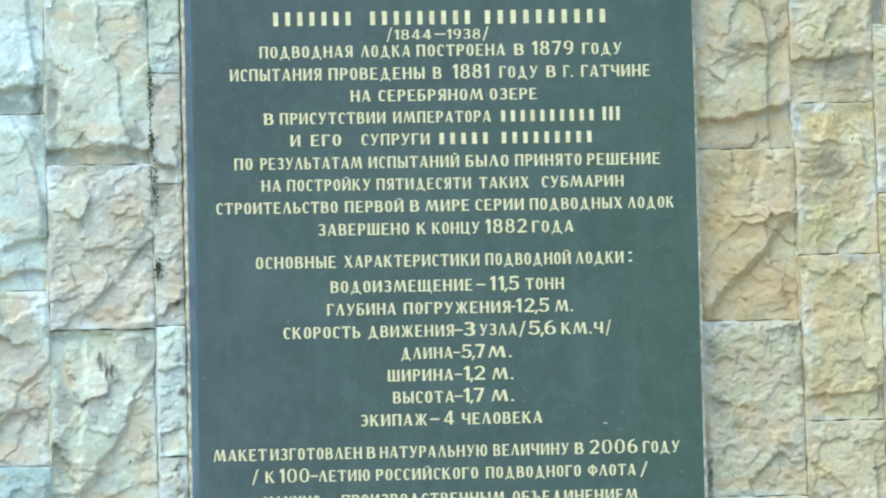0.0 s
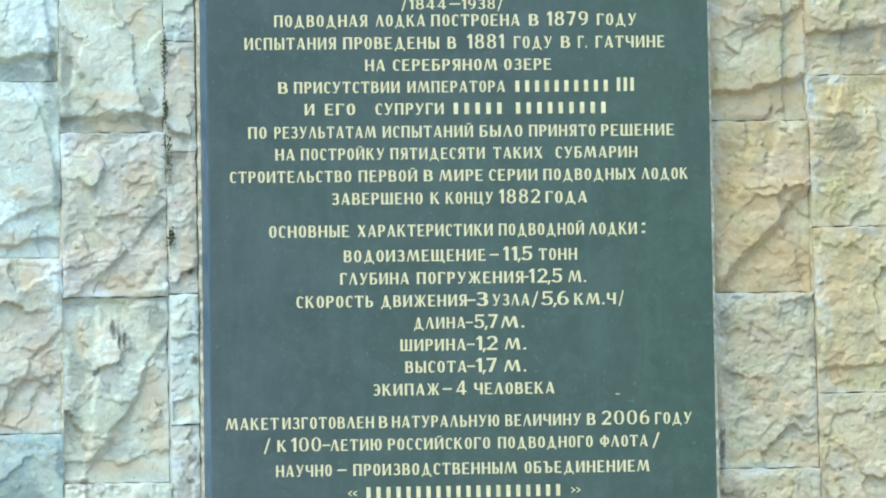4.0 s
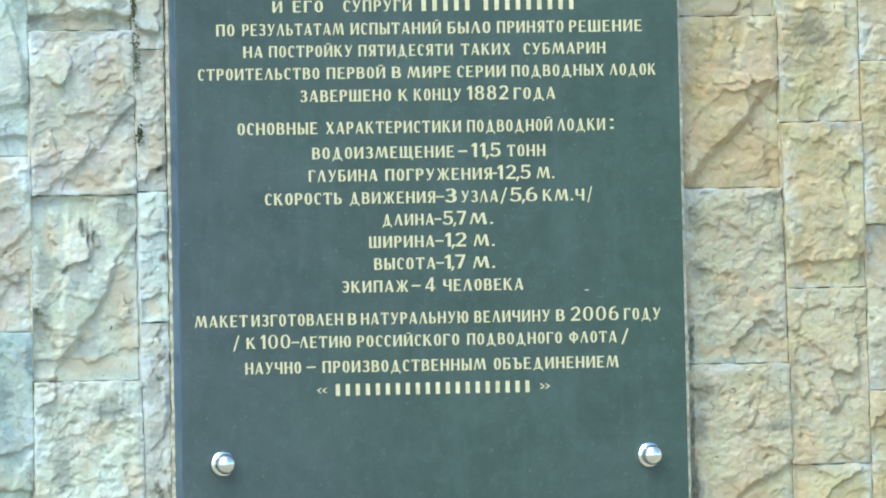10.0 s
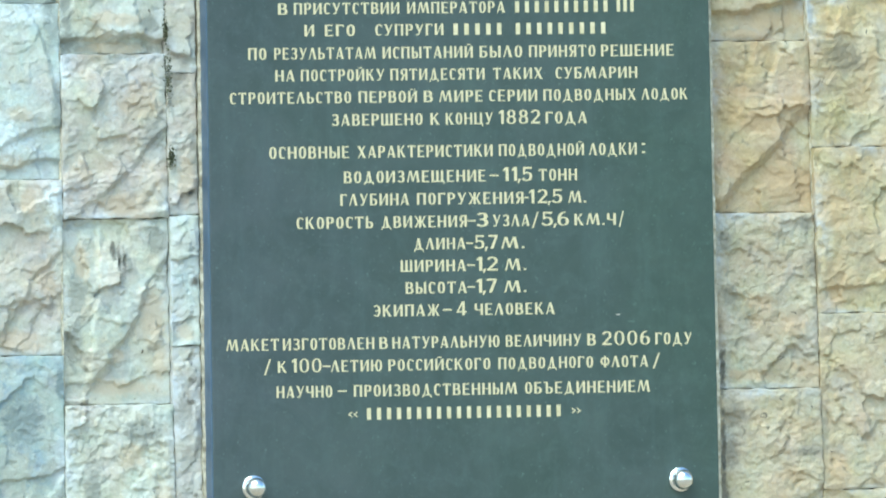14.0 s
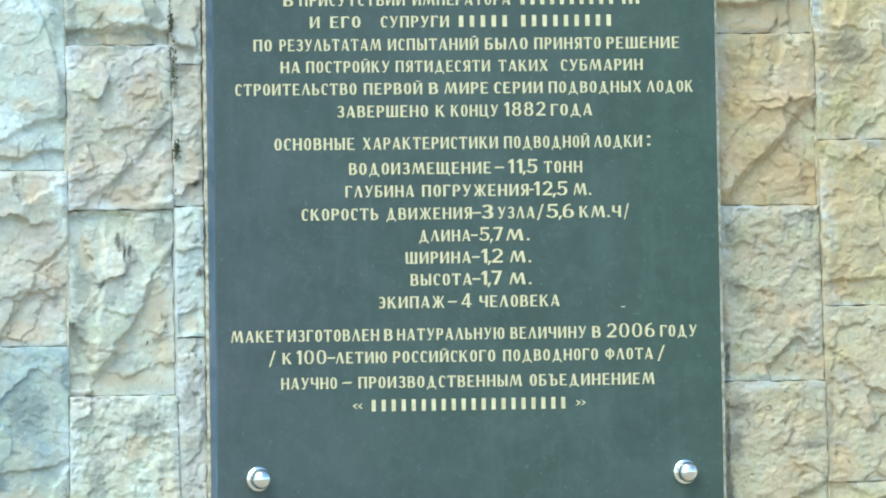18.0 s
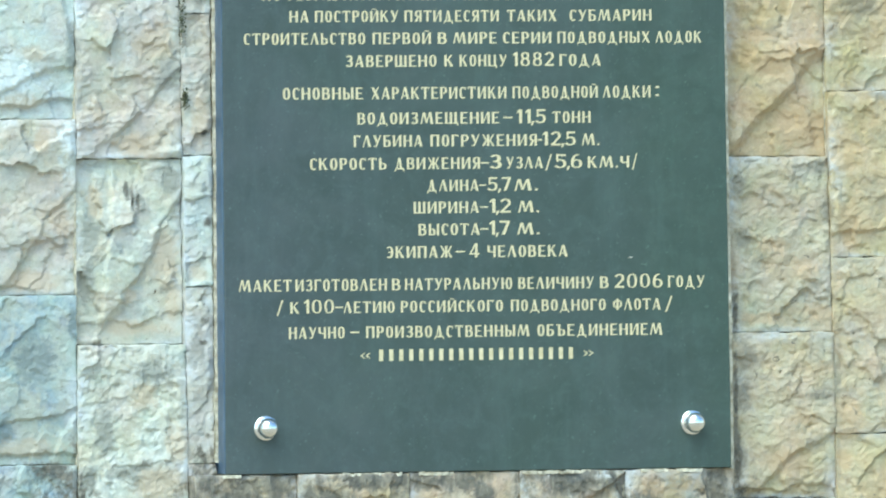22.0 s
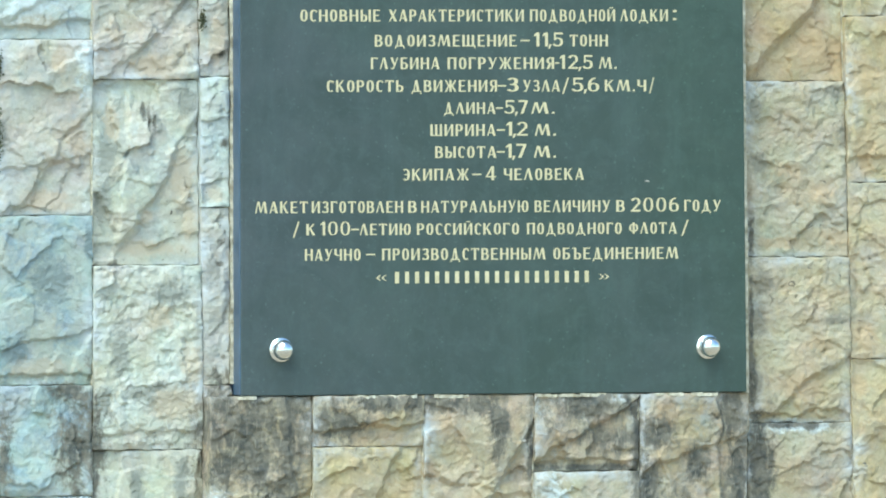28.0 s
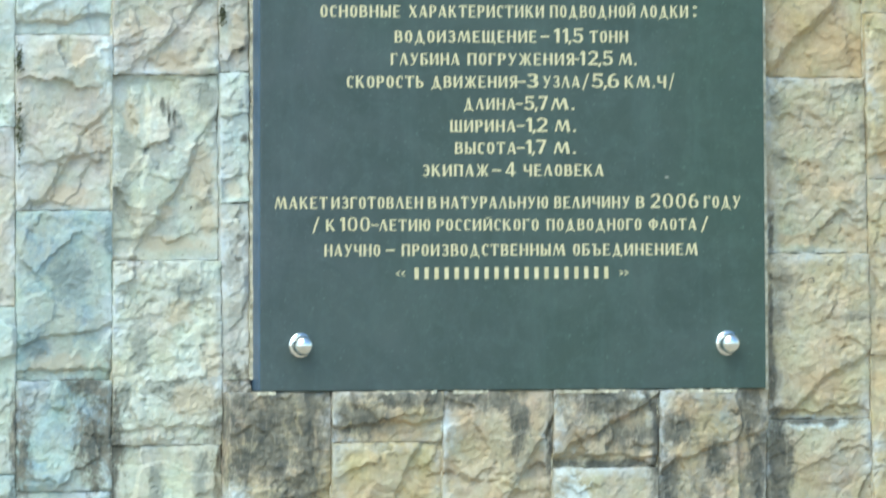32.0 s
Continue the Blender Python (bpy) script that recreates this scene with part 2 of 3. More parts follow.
    "yellow": stone_material("yellow_limestone", (0.61, 0.52, 0.35), (0.51, 0.40, 0.22), (0.41, 0.36, 0.26), 0.3),
    "grey": stone_material("grey_limestone", (0.46, 0.545, 0.535), (0.46, 0.485, 0.42), (0.30, 0.38, 0.41), 0.45),
    "stained": stone_material("stained_limestone", (0.60, 0.51, 0.37), (0.50, 0.39, 0.25), (0.38, 0.36, 0.31), 0.3),
    "crusted": stone_material("crusted_limestone", (0.56, 0.48, 0.36), (0.46, 0.36, 0.23), (0.34, 0.33, 0.30), 0.4),
}


def plain(name, c0, c1, scale, rough=0.8, metal=0.0, bump_scale=0.0, dist=0.002, lo=0.35, hi=0.65):
    m, nt, b = material(name, rough, metal)
    v = coords(nt)
    nt.links.new(ramp(nt, noise_tex(nt, v, scale, 5, 0.6), lo, hi, c0, c1), b.inputs["Base Color"])
    if bump_scale:
        bump(nt, b, noise_tex(nt, v, bump_scale, 5), 0.5, dist)
    return m


M["mortar"] = plain("mortar", (0.30, 0.28, 0.24), (0.54, 0.51, 0.45), 40, 0.95, 0, 200, 0.003)
M["pale_strip"] = plain("pale_mortar_and_lit_edge", (0.33, 0.285, 0.20), (0.68, 0.63, 0.50), 90, 0.95, 0, 300, 0.002)
# reflected sky put into the colour of the plate's left side
M["sky_side"] = plain("painted_sky_reflection", (0.060, 0.098, 0.155), (0.085, 0.135, 0.205), 50, 0.35)
M["moss"] = plain("moss", (0.04, 0.048, 0.024), (0.16, 0.16, 0.09), 300, 0.9)
M["gravel"] = plain("sandy_gravel", (0.31, 0.25, 0.17), (0.50, 0.42, 0.30), 30, 0.95, 0, 60, 0.02)
M["letter"] = plain("pale_gold_paint", (0.55, 0.475, 0.275), (0.72, 0.63, 0.405), 60, 0.6)
M["chrome"] = plain("polished_steel", (0.78, 0.78, 0.78), (0.90, 0.89, 0.88), 90, 0.21, 1.0)


def plaque_material():
    m, nt, b = material("dark_green_plate", 0.32)
    v = coords(nt)
    c = mix(nt, ramp(nt, noise_tex(nt, v, 9, 7, 0.68, 0.8), 0.34, 0.70), (0.039, 0.056, 0.052), (0.062, 0.078, 0.077))
    c = mix(nt, ramp(nt, noise_tex(nt, coords(nt, 0, (1, 1, 0.12)), 34, 5, 0.65), 0.52, 0.75, (0, 0, 0), (0.32,) * 3), c, (0.085, 0.115, 0.115))
    c = mix(nt, ramp(nt, noise_tex(nt, v, 45, 6, 0.75, 0.5), 0.48, 0.74, (0, 0, 0), (0.5,) * 3), c, (0.078, 0.106, 0.102))
    c = mix(nt, ramp(nt, noise_tex(nt, v, 240, 3, 0.6), 0.64, 0.84), c, (0.13, 0.17, 0.16))
    sep = nt.nodes.new("ShaderNodeSeparateXYZ")               # reflections painted into the plate: bluer and lighter to one side, greener to the other
    nt.links.new(v, sep.inputs[0])
    reflection_tint = nt.nodes.new("ShaderNodeMath")
    reflection_tint.operation, reflection_tint.inputs[1].default_value = "MULTIPLY_ADD", 0.9
    nt.links.new(sep.outputs[0], reflection_tint.inputs[0])
    nt.links.new(noise_tex(nt, v, 3.5, 3, 0.5), reflection_tint.inputs[2])
    c = mix(nt, 1.0, c, ramp(nt, reflection_tint.outputs[0], 0.2, 0.8, (1.10, 1.08, 1.17), (0.90, 1.07, 0.90)), "MULTIPLY")
    nt.links.new(c, b.inputs["Base Color"])
    r = ramp(nt, noise_tex(nt, v, 30, 5, 0.65), 0.3, 0.7, (0.28,) * 3, (0.46,) * 3)
    nt.links.new(r, b.inputs["Roughness"])
    bump(nt, b, noise_tex(nt, v, 90, 4), 0.12, 0.001)
    return m


M["plate"] = plaque_material()


# ---- mesh helpers ----
def part(name, bm, mat, parent=None, label=""):
    me = bpy.data.meshes.new(name)
    bm.to_mesh(me)
    bm.free()
    me.materials.append(mat)
    ob = new(name, me)
    ob.parent = parent
    return tagged(ob, label)


def box(bm, x0, x1, y0, y1, z0, z1):
    vs = [bm.verts.new((x, y, z)) for x in (x0, x1) for y in (y0, y1) for z in (z0, z1)]
    for f in ((0, 1, 3, 2), (4, 6, 7, 5), (0, 4, 5, 1), (2, 3, 7, 6), (0, 2, 6, 4), (1, 5, 7, 3)):
        bm.faces.new([vs[i] for i in f])


def lathe(bm, profile, cx, cz, n=40):
    """Turns (radius, y) pairs round an axis that runs along y."""
    rings = []
    for r, y in profile:
        if r < 1e-6:
            rings.append([bm.verts.new((cx, y, cz))])
        else:
            rings.append([bm.verts.new((cx + r * math.cos(2 * math.pi * k / n), y, cz + r * math.sin(2 * math.pi * k / n))) for k in range(n)])
    for a, b in zip(rings, rings[1:]):
        for k in range(n):
            q = [a[k % len(a)], a[(k + 1) % len(a)], b[(k + 1) % len(b)], b[k % len(b)]]
            bm.faces.new(list(dict.fromkeys(q)))
    for f in bm.faces:
        f.smooth = True


# ---- noise on arrays ----
PERM = np.random.RandomState(5).permutation(512)
GRAD = np.random.RandomState(6).uniform(0, 2 * math.pi, 512)


def perlin(x, y):
    xi, yi = np.floor(x).astype(int), np.floor(y).astype(int)
    fx, fy = x - xi, y - yi
    u, v = fx * fx * fx * (fx * (fx * 6 - 15) + 10), fy * fy * fy * (fy * (fy * 6 - 15) + 10)

    def g(i, j):
        a = GRAD[PERM[(PERM[(xi + i) % 512] + yi + j) % 512]]
        return np.cos(a) * (fx - i) + np.sin(a) * (fy - j)
    return 1.5 * ((1 - v) * ((1 - u) * g(0, 0) + u * g(1, 0)) + v * ((1 - u) * g(0, 1) + u * g(1, 1)))


def fbm(x, y, octaves=4, gain=0.5):
    s, a = 0, 1.0
    for k in range(octaves):
        s = s + a * perlin(x * 2 ** k + 17.3 * k, y * 2 ** k - 9.1 * k)
        a *= gain
    return s


def facets(X, Z, x0, x1, z0, z1, rs, cw, ch, slope, offset, keen, hollow):
    """Flakes of about cw by ch, each a tilted shallow bowl, that meet in keen ridges and ledges."""
    n = max(4, int((x1 - x0 + 2 * cw) * (z1 - z0 + 2 * ch) / (cw * ch)))
    px, pz = rs.uniform(x0 - cw, x1 + cw, n), rs.uniform(z0 - ch, z1 + ch, n)
    sx, sz, of = rs.normal(0, slope, n), rs.normal(0, slope, n), rs.normal(0, offset, n)
    num, den = 0, 1e-12
    d2 = [((X - px[k]) / cw) ** 2 + ((Z - pz[k]) / ch) ** 2 for k in range(n)]
    low = np.minimum.reduce(d2)
    for k in range(n):
        w = np.exp(-keen * (d2[k] - low))
        bowl = hollow * ((X - px[k]) ** 2 + (Z - pz[k]) ** 2)
        num, den = num + w * (of[k] + sx[k] * (X - px[k]) + sz[k] * (Z - pz[k]) + bowl), den + w
    return num / den


def shelves(A, B, period, wave, rs, patchy):
    """Ragged shelves: the face leans out as it goes down, then breaks back under a lip. 0 to 1."""
    ox, oz = rs.uniform(0, 200, 2)
    q = B / period + wave * fbm(A * 0.5 / period + ox, B * 0.30 / period + oz, 4, 0.55)
    f = q - np.floor(q)
    lip = np.clip(f / 0.05, 0, 1)
    some = np.clip(fbm(A * 0.42 / period + oz, B * 0.55 / period - ox, 3, 0.5) + patchy, 0, 1)
    return (1 - f) ** 1.3 * lip * lip * (3 - 2 * lip) * some


def rock_face(X, Z, x0, x1, z0, z1, rs, rough=1.0, cuts=(), pitted=None):
    """How far a split stone face stands proud, in metres, over the rectangle x0..x1, z0..z1. pitted: 0 broad flakes, 1 a finely pitted face.
    cuts: (u, v, direction in degrees, slope, depth), a plane that shears the face off beyond a line through (u, v) of the face."""
    ox, oz = rs.uniform(0, 200, 2)
    pit = rs.uniform(0.0, 0.8) if pitted is None else pitted
    wx, wz = fbm(X * 17 + ox, Z * 17 + oz, 6, 0.62), fbm(X * 17 + oz, Z * 17 + ox, 6, 0.62)
    A, B = X + 0.011 * wx, Z + 0.010 * wz
    h = 0.0035 * fbm(A * 11 + ox, B * 9 + oz, 2, 0.5)
    h = h + facets(A, B, x0, x1, z0, z1, rs, 0.052, 0.050, 0.11, 0.0020, 110, 1.0) * (0.75 - 0.45 * pit)
    h = h + facets(A, B, x0, x1, z0, z1, rs, 0.023, 0.017, 0.12, 0.0009, 70, 2.0) * (0.30 + 0.22 * pit)
    h = h + facets(A, B, x0, x1, z0, z1, rs, 0.0105, 0.0075, 0.14, 0.0004, 50, 2.5) * (0.14 + 0.26 * pit)
    h = h + (0.0060 - 0.0030 * pit) * shelves(A, B, rs.uniform(0.050, 0.085), 0.75, rs, 0.02)
    h = h + (0.0018 + 0.0010 * pit) * shelves(A, B, 0.021, 0.8, rs, 0.05)
    h = h + 0.0007 * shelves(A, B, 0.010, 0.8, rs, 0.1)
    h = h - np.median(h)
    e = np.minimum(np.minimum(X - x0, x1 - X), np.minimum(Z - z0, z1 - Z)) + 0.0015 * wx
    h = h * np.clip(0.35 + e / 0.012, 0, 1) - 0.0009 * np.exp(-np.maximum(e, 0) / 0.0016)
    pits = np.clip(fbm(X * 52 + oz, Z * 64 + ox, 4, 0.6) - 0.42, 0, 1) * np.clip(fbm(X * 13 - ox, Z * 13 + oz, 2) + 0.15 + 0.5 * pit, 0, 1)
    h = h - 0.006 * pits + (0.0004 + 0.0007 * pit) * fbm(X * 75 + ox, Z * 95 + oz, 4, 0.62)
    h = np.clip(rough * h, -0.012, 0.012)
    w, t = x1 - x0, z1 - z0
    for u, v, deg, s, depth in cuts:
        a = radians(deg)
        d = (X - x0 - w * u) * math.cos(a) + (Z - z0 - t * v) * math.sin(a) + 0.005 * wx + 0.003 * wz
        h = np.where(d > 0, np.maximum(h - 1.7 * s * d, h - 0.95 * depth), h)
    return h


def stone(x0, x1, z0, z1, proud, mat, seed, parent, step=0.0015, rough=1.0, cuts=(), pitted=None, lean=(0.0, 0.0)):
    """One facing stone with a split face. lean: how far its two sides shift per metre of height."""
    rs = np.random.RandomState(seed)
    nx, nz = max(4, int((x1 - x0) / step)), max(5, int((z1 - z0) / step))
    X, Z = np.meshgrid(np.linspace(x0, x1, nx), np.linspace(z0, z1, nz))
    H = rock_face(X, Z, x0, x1, z0, z1, rs, rough, cuts, pitted)
    wob = 0.0010
    e0 = wob * fbm(Z[:, 0] * 60 + seed, Z[:, 0] * 0, 2)
    e1 = wob * fbm(X[0] * 60 + seed, X[0] * 0 + 3.3, 2)
    XX = X + e0[:, None] + (lean[0] + (lean[1] - lean[0]) * (X - x0) / (x1 - x0)) * (Z - (z0 + z1) / 2)
    ZZ = Z + e1[None, :]
    Y = np.minimum(-proud - H, -0.0060)
    front = np.stack([XX, Y, ZZ + Z0], -1).reshape(-1, 3)
    idx = np.arange(nx * nz).reshape(nz, nx)
    rim = np.concatenate([idx[0, :-1], idx[:-1, -1], idx[-1, :0:-1], idx[:0:-1, 0]])
    back = front[rim].copy()
    back[:, 1] = 0.03
    n0 = len(front)
    quads = np.stack([idx[:-1, :-1], idx[:-1, 1:], idx[1:, 1:], idx[1:, :-1]], -1).reshape(-1, 4)
    k = np.arange(len(rim))
    k2 = (k + 1) % len(rim)
    side = np.stack([rim[k], n0 + k, n0 + k2, rim[k2]], -1)
    me = bpy.data.meshes.new("stone")
    me.from_pydata(np.concatenate([front, back]).tolist(), [], quads.tolist() + side.tolist())
    me.polygons.foreach_set("use_smooth", [True] * len(quads) + [False] * len(side))
    e = np.minimum(np.minimum((X - x0) * 0.8, (x1 - X)), np.minimum((Z - z0) * 2.5, (z1 - Z) * 1.2)).reshape(-1)
    marks = {key: nearness(X, Z, patches).reshape(-1) for key, patches in STAINS_AND_SHADE.items()}
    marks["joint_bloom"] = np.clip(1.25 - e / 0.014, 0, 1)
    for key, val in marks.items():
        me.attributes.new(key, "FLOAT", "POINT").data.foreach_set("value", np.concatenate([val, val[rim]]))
    me.materials.append(M[mat])
    ob = new("stone", me)
    ob.parent = parent
    return ob


# ---- ground and wall ----
bm = bmesh.new()
box(bm, -1500, 1500, -1500, 1500, -0.5, 0.0)
tagged(part("ground", bm, M["gravel"], None), "flat sandy gravel ground in front of the wall", "ground", "", "structure")

WALL_L, WALL_R, WALL_TOP = -1.62, 1.62, 1.10
bm = bmesh.new()
box(bm, WALL_L, WALL_R, -0.0040, 0.45, 0.0, Z0 + WALL_TOP)
wall = tagged(part("wall_north", bm, M["mortar"], None), "wall faced with split limestone blocks in upright courses", "wall", "", "structure")

GAP = 0.00025


def column(xa, xb, seed, joints, kinds, prouds, slope_a=0.0, slope_b=0.0, cuts=None, pits=None, calm=None):
    """A course of stones set one above the other from the joints, whose sides lean by the slopes."""
    for k, (za, zb) in enumerate(zip(joints, joints[1:])):
        zm = (za + zb) / 2
        stone(xa + slope_a * zm + GAP, xb + slope_b * zm - GAP, za + GAP, zb - GAP, prouds[k], kinds[k], seed + k, wall,
              cuts=(cuts or {}).get(k, ()), pitted=(pits or {}).get(k), rough=(calm or {}).get(k, 1.0), lean=(slope_a, slope_b))


# courses beside the plaque
column(-0.7147, -0.5937, 100, (-0.350, -0.148, 0.046, 0.254, 0.455, 0.660, 0.860),
       ("grey", "pale", "cream", "pale", "pale", "grey"), (0.014, 0.018, 0.015, 0.016, 0.018, 0.016))
column(-0.5937, -0.4780, 120, (-0.360, -0.169, -0.040, 0.1575, 0.362, 0.567, 0.780),
       ("grey", "grey", "grey", "cream", "pale", "pale"), (0.015, 0.016, 0.018, 0.022, 0.023, 0.026),
       cuts={2: ((0.5, 0.27, -80, 1.6, 0.004), (0.5, 0.07, -90, 1.0, 0.006)),
             3: ((0.5, 0.30, -82, 1.2, 0.004), (0.75, 0.45, -35, 0.6, 0.006)),
             4: ((0.55, 0.24, -70, 0.6, 0.006), (0.5, 0.10, -90, 1.2, 0.008), (0.80, 0.7, 20, 0.5, 0.006)),
             5: ((0.5, 0.14, -84, 0.9, 0.013), (0.80, 0.5, 8, 0.8, 0.009))}, pits={1: 0.3, 2: 0.3, 3: 0.2, 4: 0.25, 5: 0.3}, calm={2: 0.7, 3: 0.85, 4: 0.7, 5: 0.65})
column(-0.4780, -0.3460, 140, (-0.340, -0.116, 0.0988, 0.3155, 0.507, 0.725, 0.900),
       ("ivory", "ivory", "ivory", "cream", "ivory", "beige"), (0.017, 0.020, 0.019, 0.023, 0.026, 0.022), 0.0, -0.0105,
       cuts={0: ((0.16, 0.5, 172, 1.0, 0.005), (0.5, 0.88, 84, 1.4, 0.003), (0.80, 0.4, -10, 0.5, 0.005)),
             1: ((0.5, 0.10, -88, 0.8, 0.004),),
             2: ((0.68, 0.52, -32, 0.55, 0.009), (0.30, 0.5, 174, 0.9, 0.005), (0.5, 0.14, -86, 1.3, 0.006), (0.45, 0.80, 60, 0.5, 0.005)),
             3: ((0.45, 0.22, -48, 0.5, 0.006), (0.78, 0.75, 40, 0.6, 0.005)),
             4: ((0.5, 0.10, -88, 1.1, 0.013), (0.55, 0.72, 12, 0.9, 0.006), (0.14, 0.4, 205, 0.9, 0.009), (0.5, 0.87, 80, 1.0, 0.004))},
       pits={0: 0.1, 1: 0.95, 2: 0.1, 3: 0.4, 4: 0.0}, calm={0: 0.8, 2: 0.85, 4: 0.6})
column(-0.3460, -0.3126, 160, (-0.041, 0.166, 0.318, 0.4837, 0.613, 0.800),
       ("cream", "pale", "cream", "cream", "pale"), (0.018, 0.020, 0.019, 0.019, 0.020), -0.0105, -0.003)
column(0.3195, 0.4482, 180, (-0.320, -0.0915, 0.1045, 0.3120, 0.515, 0.740, 0.920),
       ("buff", "beige", "buff", "ochre", "beige", "beige"), (0.016, 0.022, 0.018, 0.022, 0.025, 0.02), -0.0100, -0.023,
       cuts={1: ((0.55, 0.24, -52, 0.6, 0.007), (0.5, 0.06, -90, 1.0, 0.006)),
             3: ((0.40, 0.30, -46, 0.50, 0.011), (0.25, 0.55, 160, 0.5, 0.005), (0.5, 0.68, 80, 1.0, 0.003)),
             4: ((0.5, 0.20, -86, 0.9, 0.012), (0.72, 0.6, 4, 1.0, 0.007), (0.4, 0.50, -70, 1.2, 0.003))}, pits={0: 0.7, 1: 0.8, 2: 0.85, 3: 0.2, 4: 0.25}, calm={4: 0.6})
column(0.4482, 0.5457, 200, (-0.220, -0.016, 0.1924, 0.3887, 0.568, 0.760),
       ("yellow", "beige", "yellow", "yellow", "beige"), (0.02, 0.020, 0.024, 0.018, 0.02), -0.023, -0.015,
       cuts={2: ((0.5, 0.18, -80, 0.7, 0.006),), 4: ((0.5, 0.30, -85, 0.8, 0.006),)}, pits={0: 0.2, 1: 0.4, 2: 0.35, 3: 0.4})
column(0.5457, 0.6752, 220, (-0.130, 0.070, 0.2665, 0.460, 0.660),
       ("yellow", "beige", "yellow", "beige"), (0.02, 0.018, 0.022, 0.02), -0.015, 0)
# courses under the plaque
column(-0.3450, -0.2200, 240, (-0.330, -0.0543), ("crusted",), (0.046,), cuts={0: ((0.5, 0.55, -75, 0.7, 0.006), (0.82, 0.6, 5, 0.6, 0.005))}, pits={0: 0.7})
column(-0.2200, -0.0847, 250, (-0.330, -0.1139, -0.0543), ("yellow", "stained"), (0.045, 0.048), cuts={0: ((0.55, 0.72, -25, 0.7, 0.007), (0.30, 0.35, -80, 0.8, 0.005)), 1: ((0.5, 0.42, -85, 1.2, 0.007),)}, pits={0: 0.1, 1: 0.5})
column(-0.0847, 0.0497, 260, (-0.330, -0.0543), ("stained",), (0.046,), cuts={0: ((0.45, 0.62, -100, 0.8, 0.005), (0.40, 0.40, -30, 0.8, 0.009))}, pits={0: 0.1})
column(0.0497, 0.1792, 270, (-0.330, -0.1454, -0.0543), ("buff", "crusted"), (0.044, 0.048), cuts={0: ((0.5, 0.55, -88, 1.2, 0.004),), 1: ((0.55, 0.60, -60, 1.0, 0.008), (0.5, 0.14, -88, 1.4, 0.006))}, pits={0: 0.2, 1: 0.3})
column(0.1792, 0.3152, 280, (-0.330, -0.0543), ("crusted",), (0.047,), cuts={0: ((0.5, 0.75, -70, 0.9, 0.006), (0.72, 0.70, 0, 1.0, 0.008), (0.40, 0.45, -110, 0.9, 0.006))}, pits={0: 0.6})
stone(-0.3450, -0.3109, -0.0565, -0.0415, 0.021, "crusted", 290, wall)

# pale mortar pointing beside the plaque, and strips for lit stone edges under it
def pale_strip(x0, x1, z0, z1, seed, face=-0.016, slope=0.0):
    n = int(max(x1 - x0, z1 - z0) / 0.004)
    upright = z1 - z0 > x1 - x0
    bm = bmesh.new()
    rows = []
    for k in range(n + 1):
        s = k / n
        j = 0.0011 * float(fbm(np.array([s * 60.0]), np.array([seed * 3.1]), 3)[0])
        y = face - 0.0018 * float(fbm(np.array([s * 45.0]), np.array([seed * 5.7]), 3)[0])
        if upright:
            z = z0 + (z1 - z0) * s
            d = slope * z
            ring = ((x0 + j + d, 0.012, z), (x0 + j + d, y, z), (x1 + j * 0.4 + d, y, z), (x1 + d, 0.012, z))
        else:
            x = x0 + (x1 - x0) * s
            ring = ((x, 0.012, z1 + j), (x, y, z1 + j), (x, y, z0 + j * 0.4), (x, 0.012, z0))
        rows.append([bm.verts.new((a, b, c + Z0)) for a, b, c in ring])
    for ra, rb in zip(rows, rows[1:]):
        for k in range(3):
            bm.faces.new((ra[k], ra[k + 1], rb[k + 1], rb[k]))
    bm.faces.new(rows[0][::-1])
    bm.faces.new(rows[-1])
    bmesh.ops.recalc_face_normals(bm, faces=list(bm.faces))
    part("mortar_pointing", bm, M["pale_strip"], wall, "pale strip: mortar pointing, and under the plaque a painted lit stone edge")


pale_strip(-0.3125, -0.3078, -0.040, 0.800, 1, -0.0200)
pale_strip(0.3088, 0.3138, -0.055, 0.800, 2, -0.0430, -0.0095)
for xj, slope, za, zb, face, seed in ((-0.5937, 0.0, -0.16, 0.78, -0.0115, 20), (-0.4780, 0.0, -0.33, 0.10, -0.0125, 21), (-0.4780, 0.0, 0.10, 0.78, -0.0160, 22),
                                      (0.4482, -0.023, -0.20, 0.76, -0.0135, 23), (0.5457, -0.015, -0.12, 0.66, -0.0135, 24)):
    pale_strip(xj - 0.0008, xj + 0.0008, za, zb, seed, face, slope)
for xj, seed in ((-0.2200, 30), (-0.0847, 31), (0.0497, 32), (0.1792, 33)):
    pale_strip(xj - 0.0007, xj + 0.0007, -0.328, -0.058, seed, -0.0385)
# pale strips added to stand in for the lit top edges of the stones
for xa, xb, seed in ((-0.311, -0.289, 3), (-0.166, -0.094, 4), (-0.073, -0.031, 5), (0.052, 0.136, 6), (0.198, 0.232, 7), (0.242, 0.274, 8)):
    pale_strip(xa, xb, -0.0578, -0.0540, seed, -0.0485)


def moss(x, z, rx, rz, seed):
    """A clump of small dark moss leaves in a joint."""
    r = np.random.RandomState(seed)
    bm = bmesh.new()
    for k in range(170):
        dx, dz = np.clip(r.normal(0, 0.45, 2), -1.3, 1.3)
        c = Vector((x + rx * dx, -0.0255 - 0.004 * r.rand(), Z0 + z + 1.2 * rz * dz))
        u = Vector(r.normal(0, 1, 3)).normalized() * r.uniform(0.0008, 0.0024)
        w = Vector(r.normal(0, 1, 3)).normalized() * r.uniform(0.0008, 0.0020)
        bm.faces.new([bm.verts.new(c + o) for o in (-u, -w, u, w)])
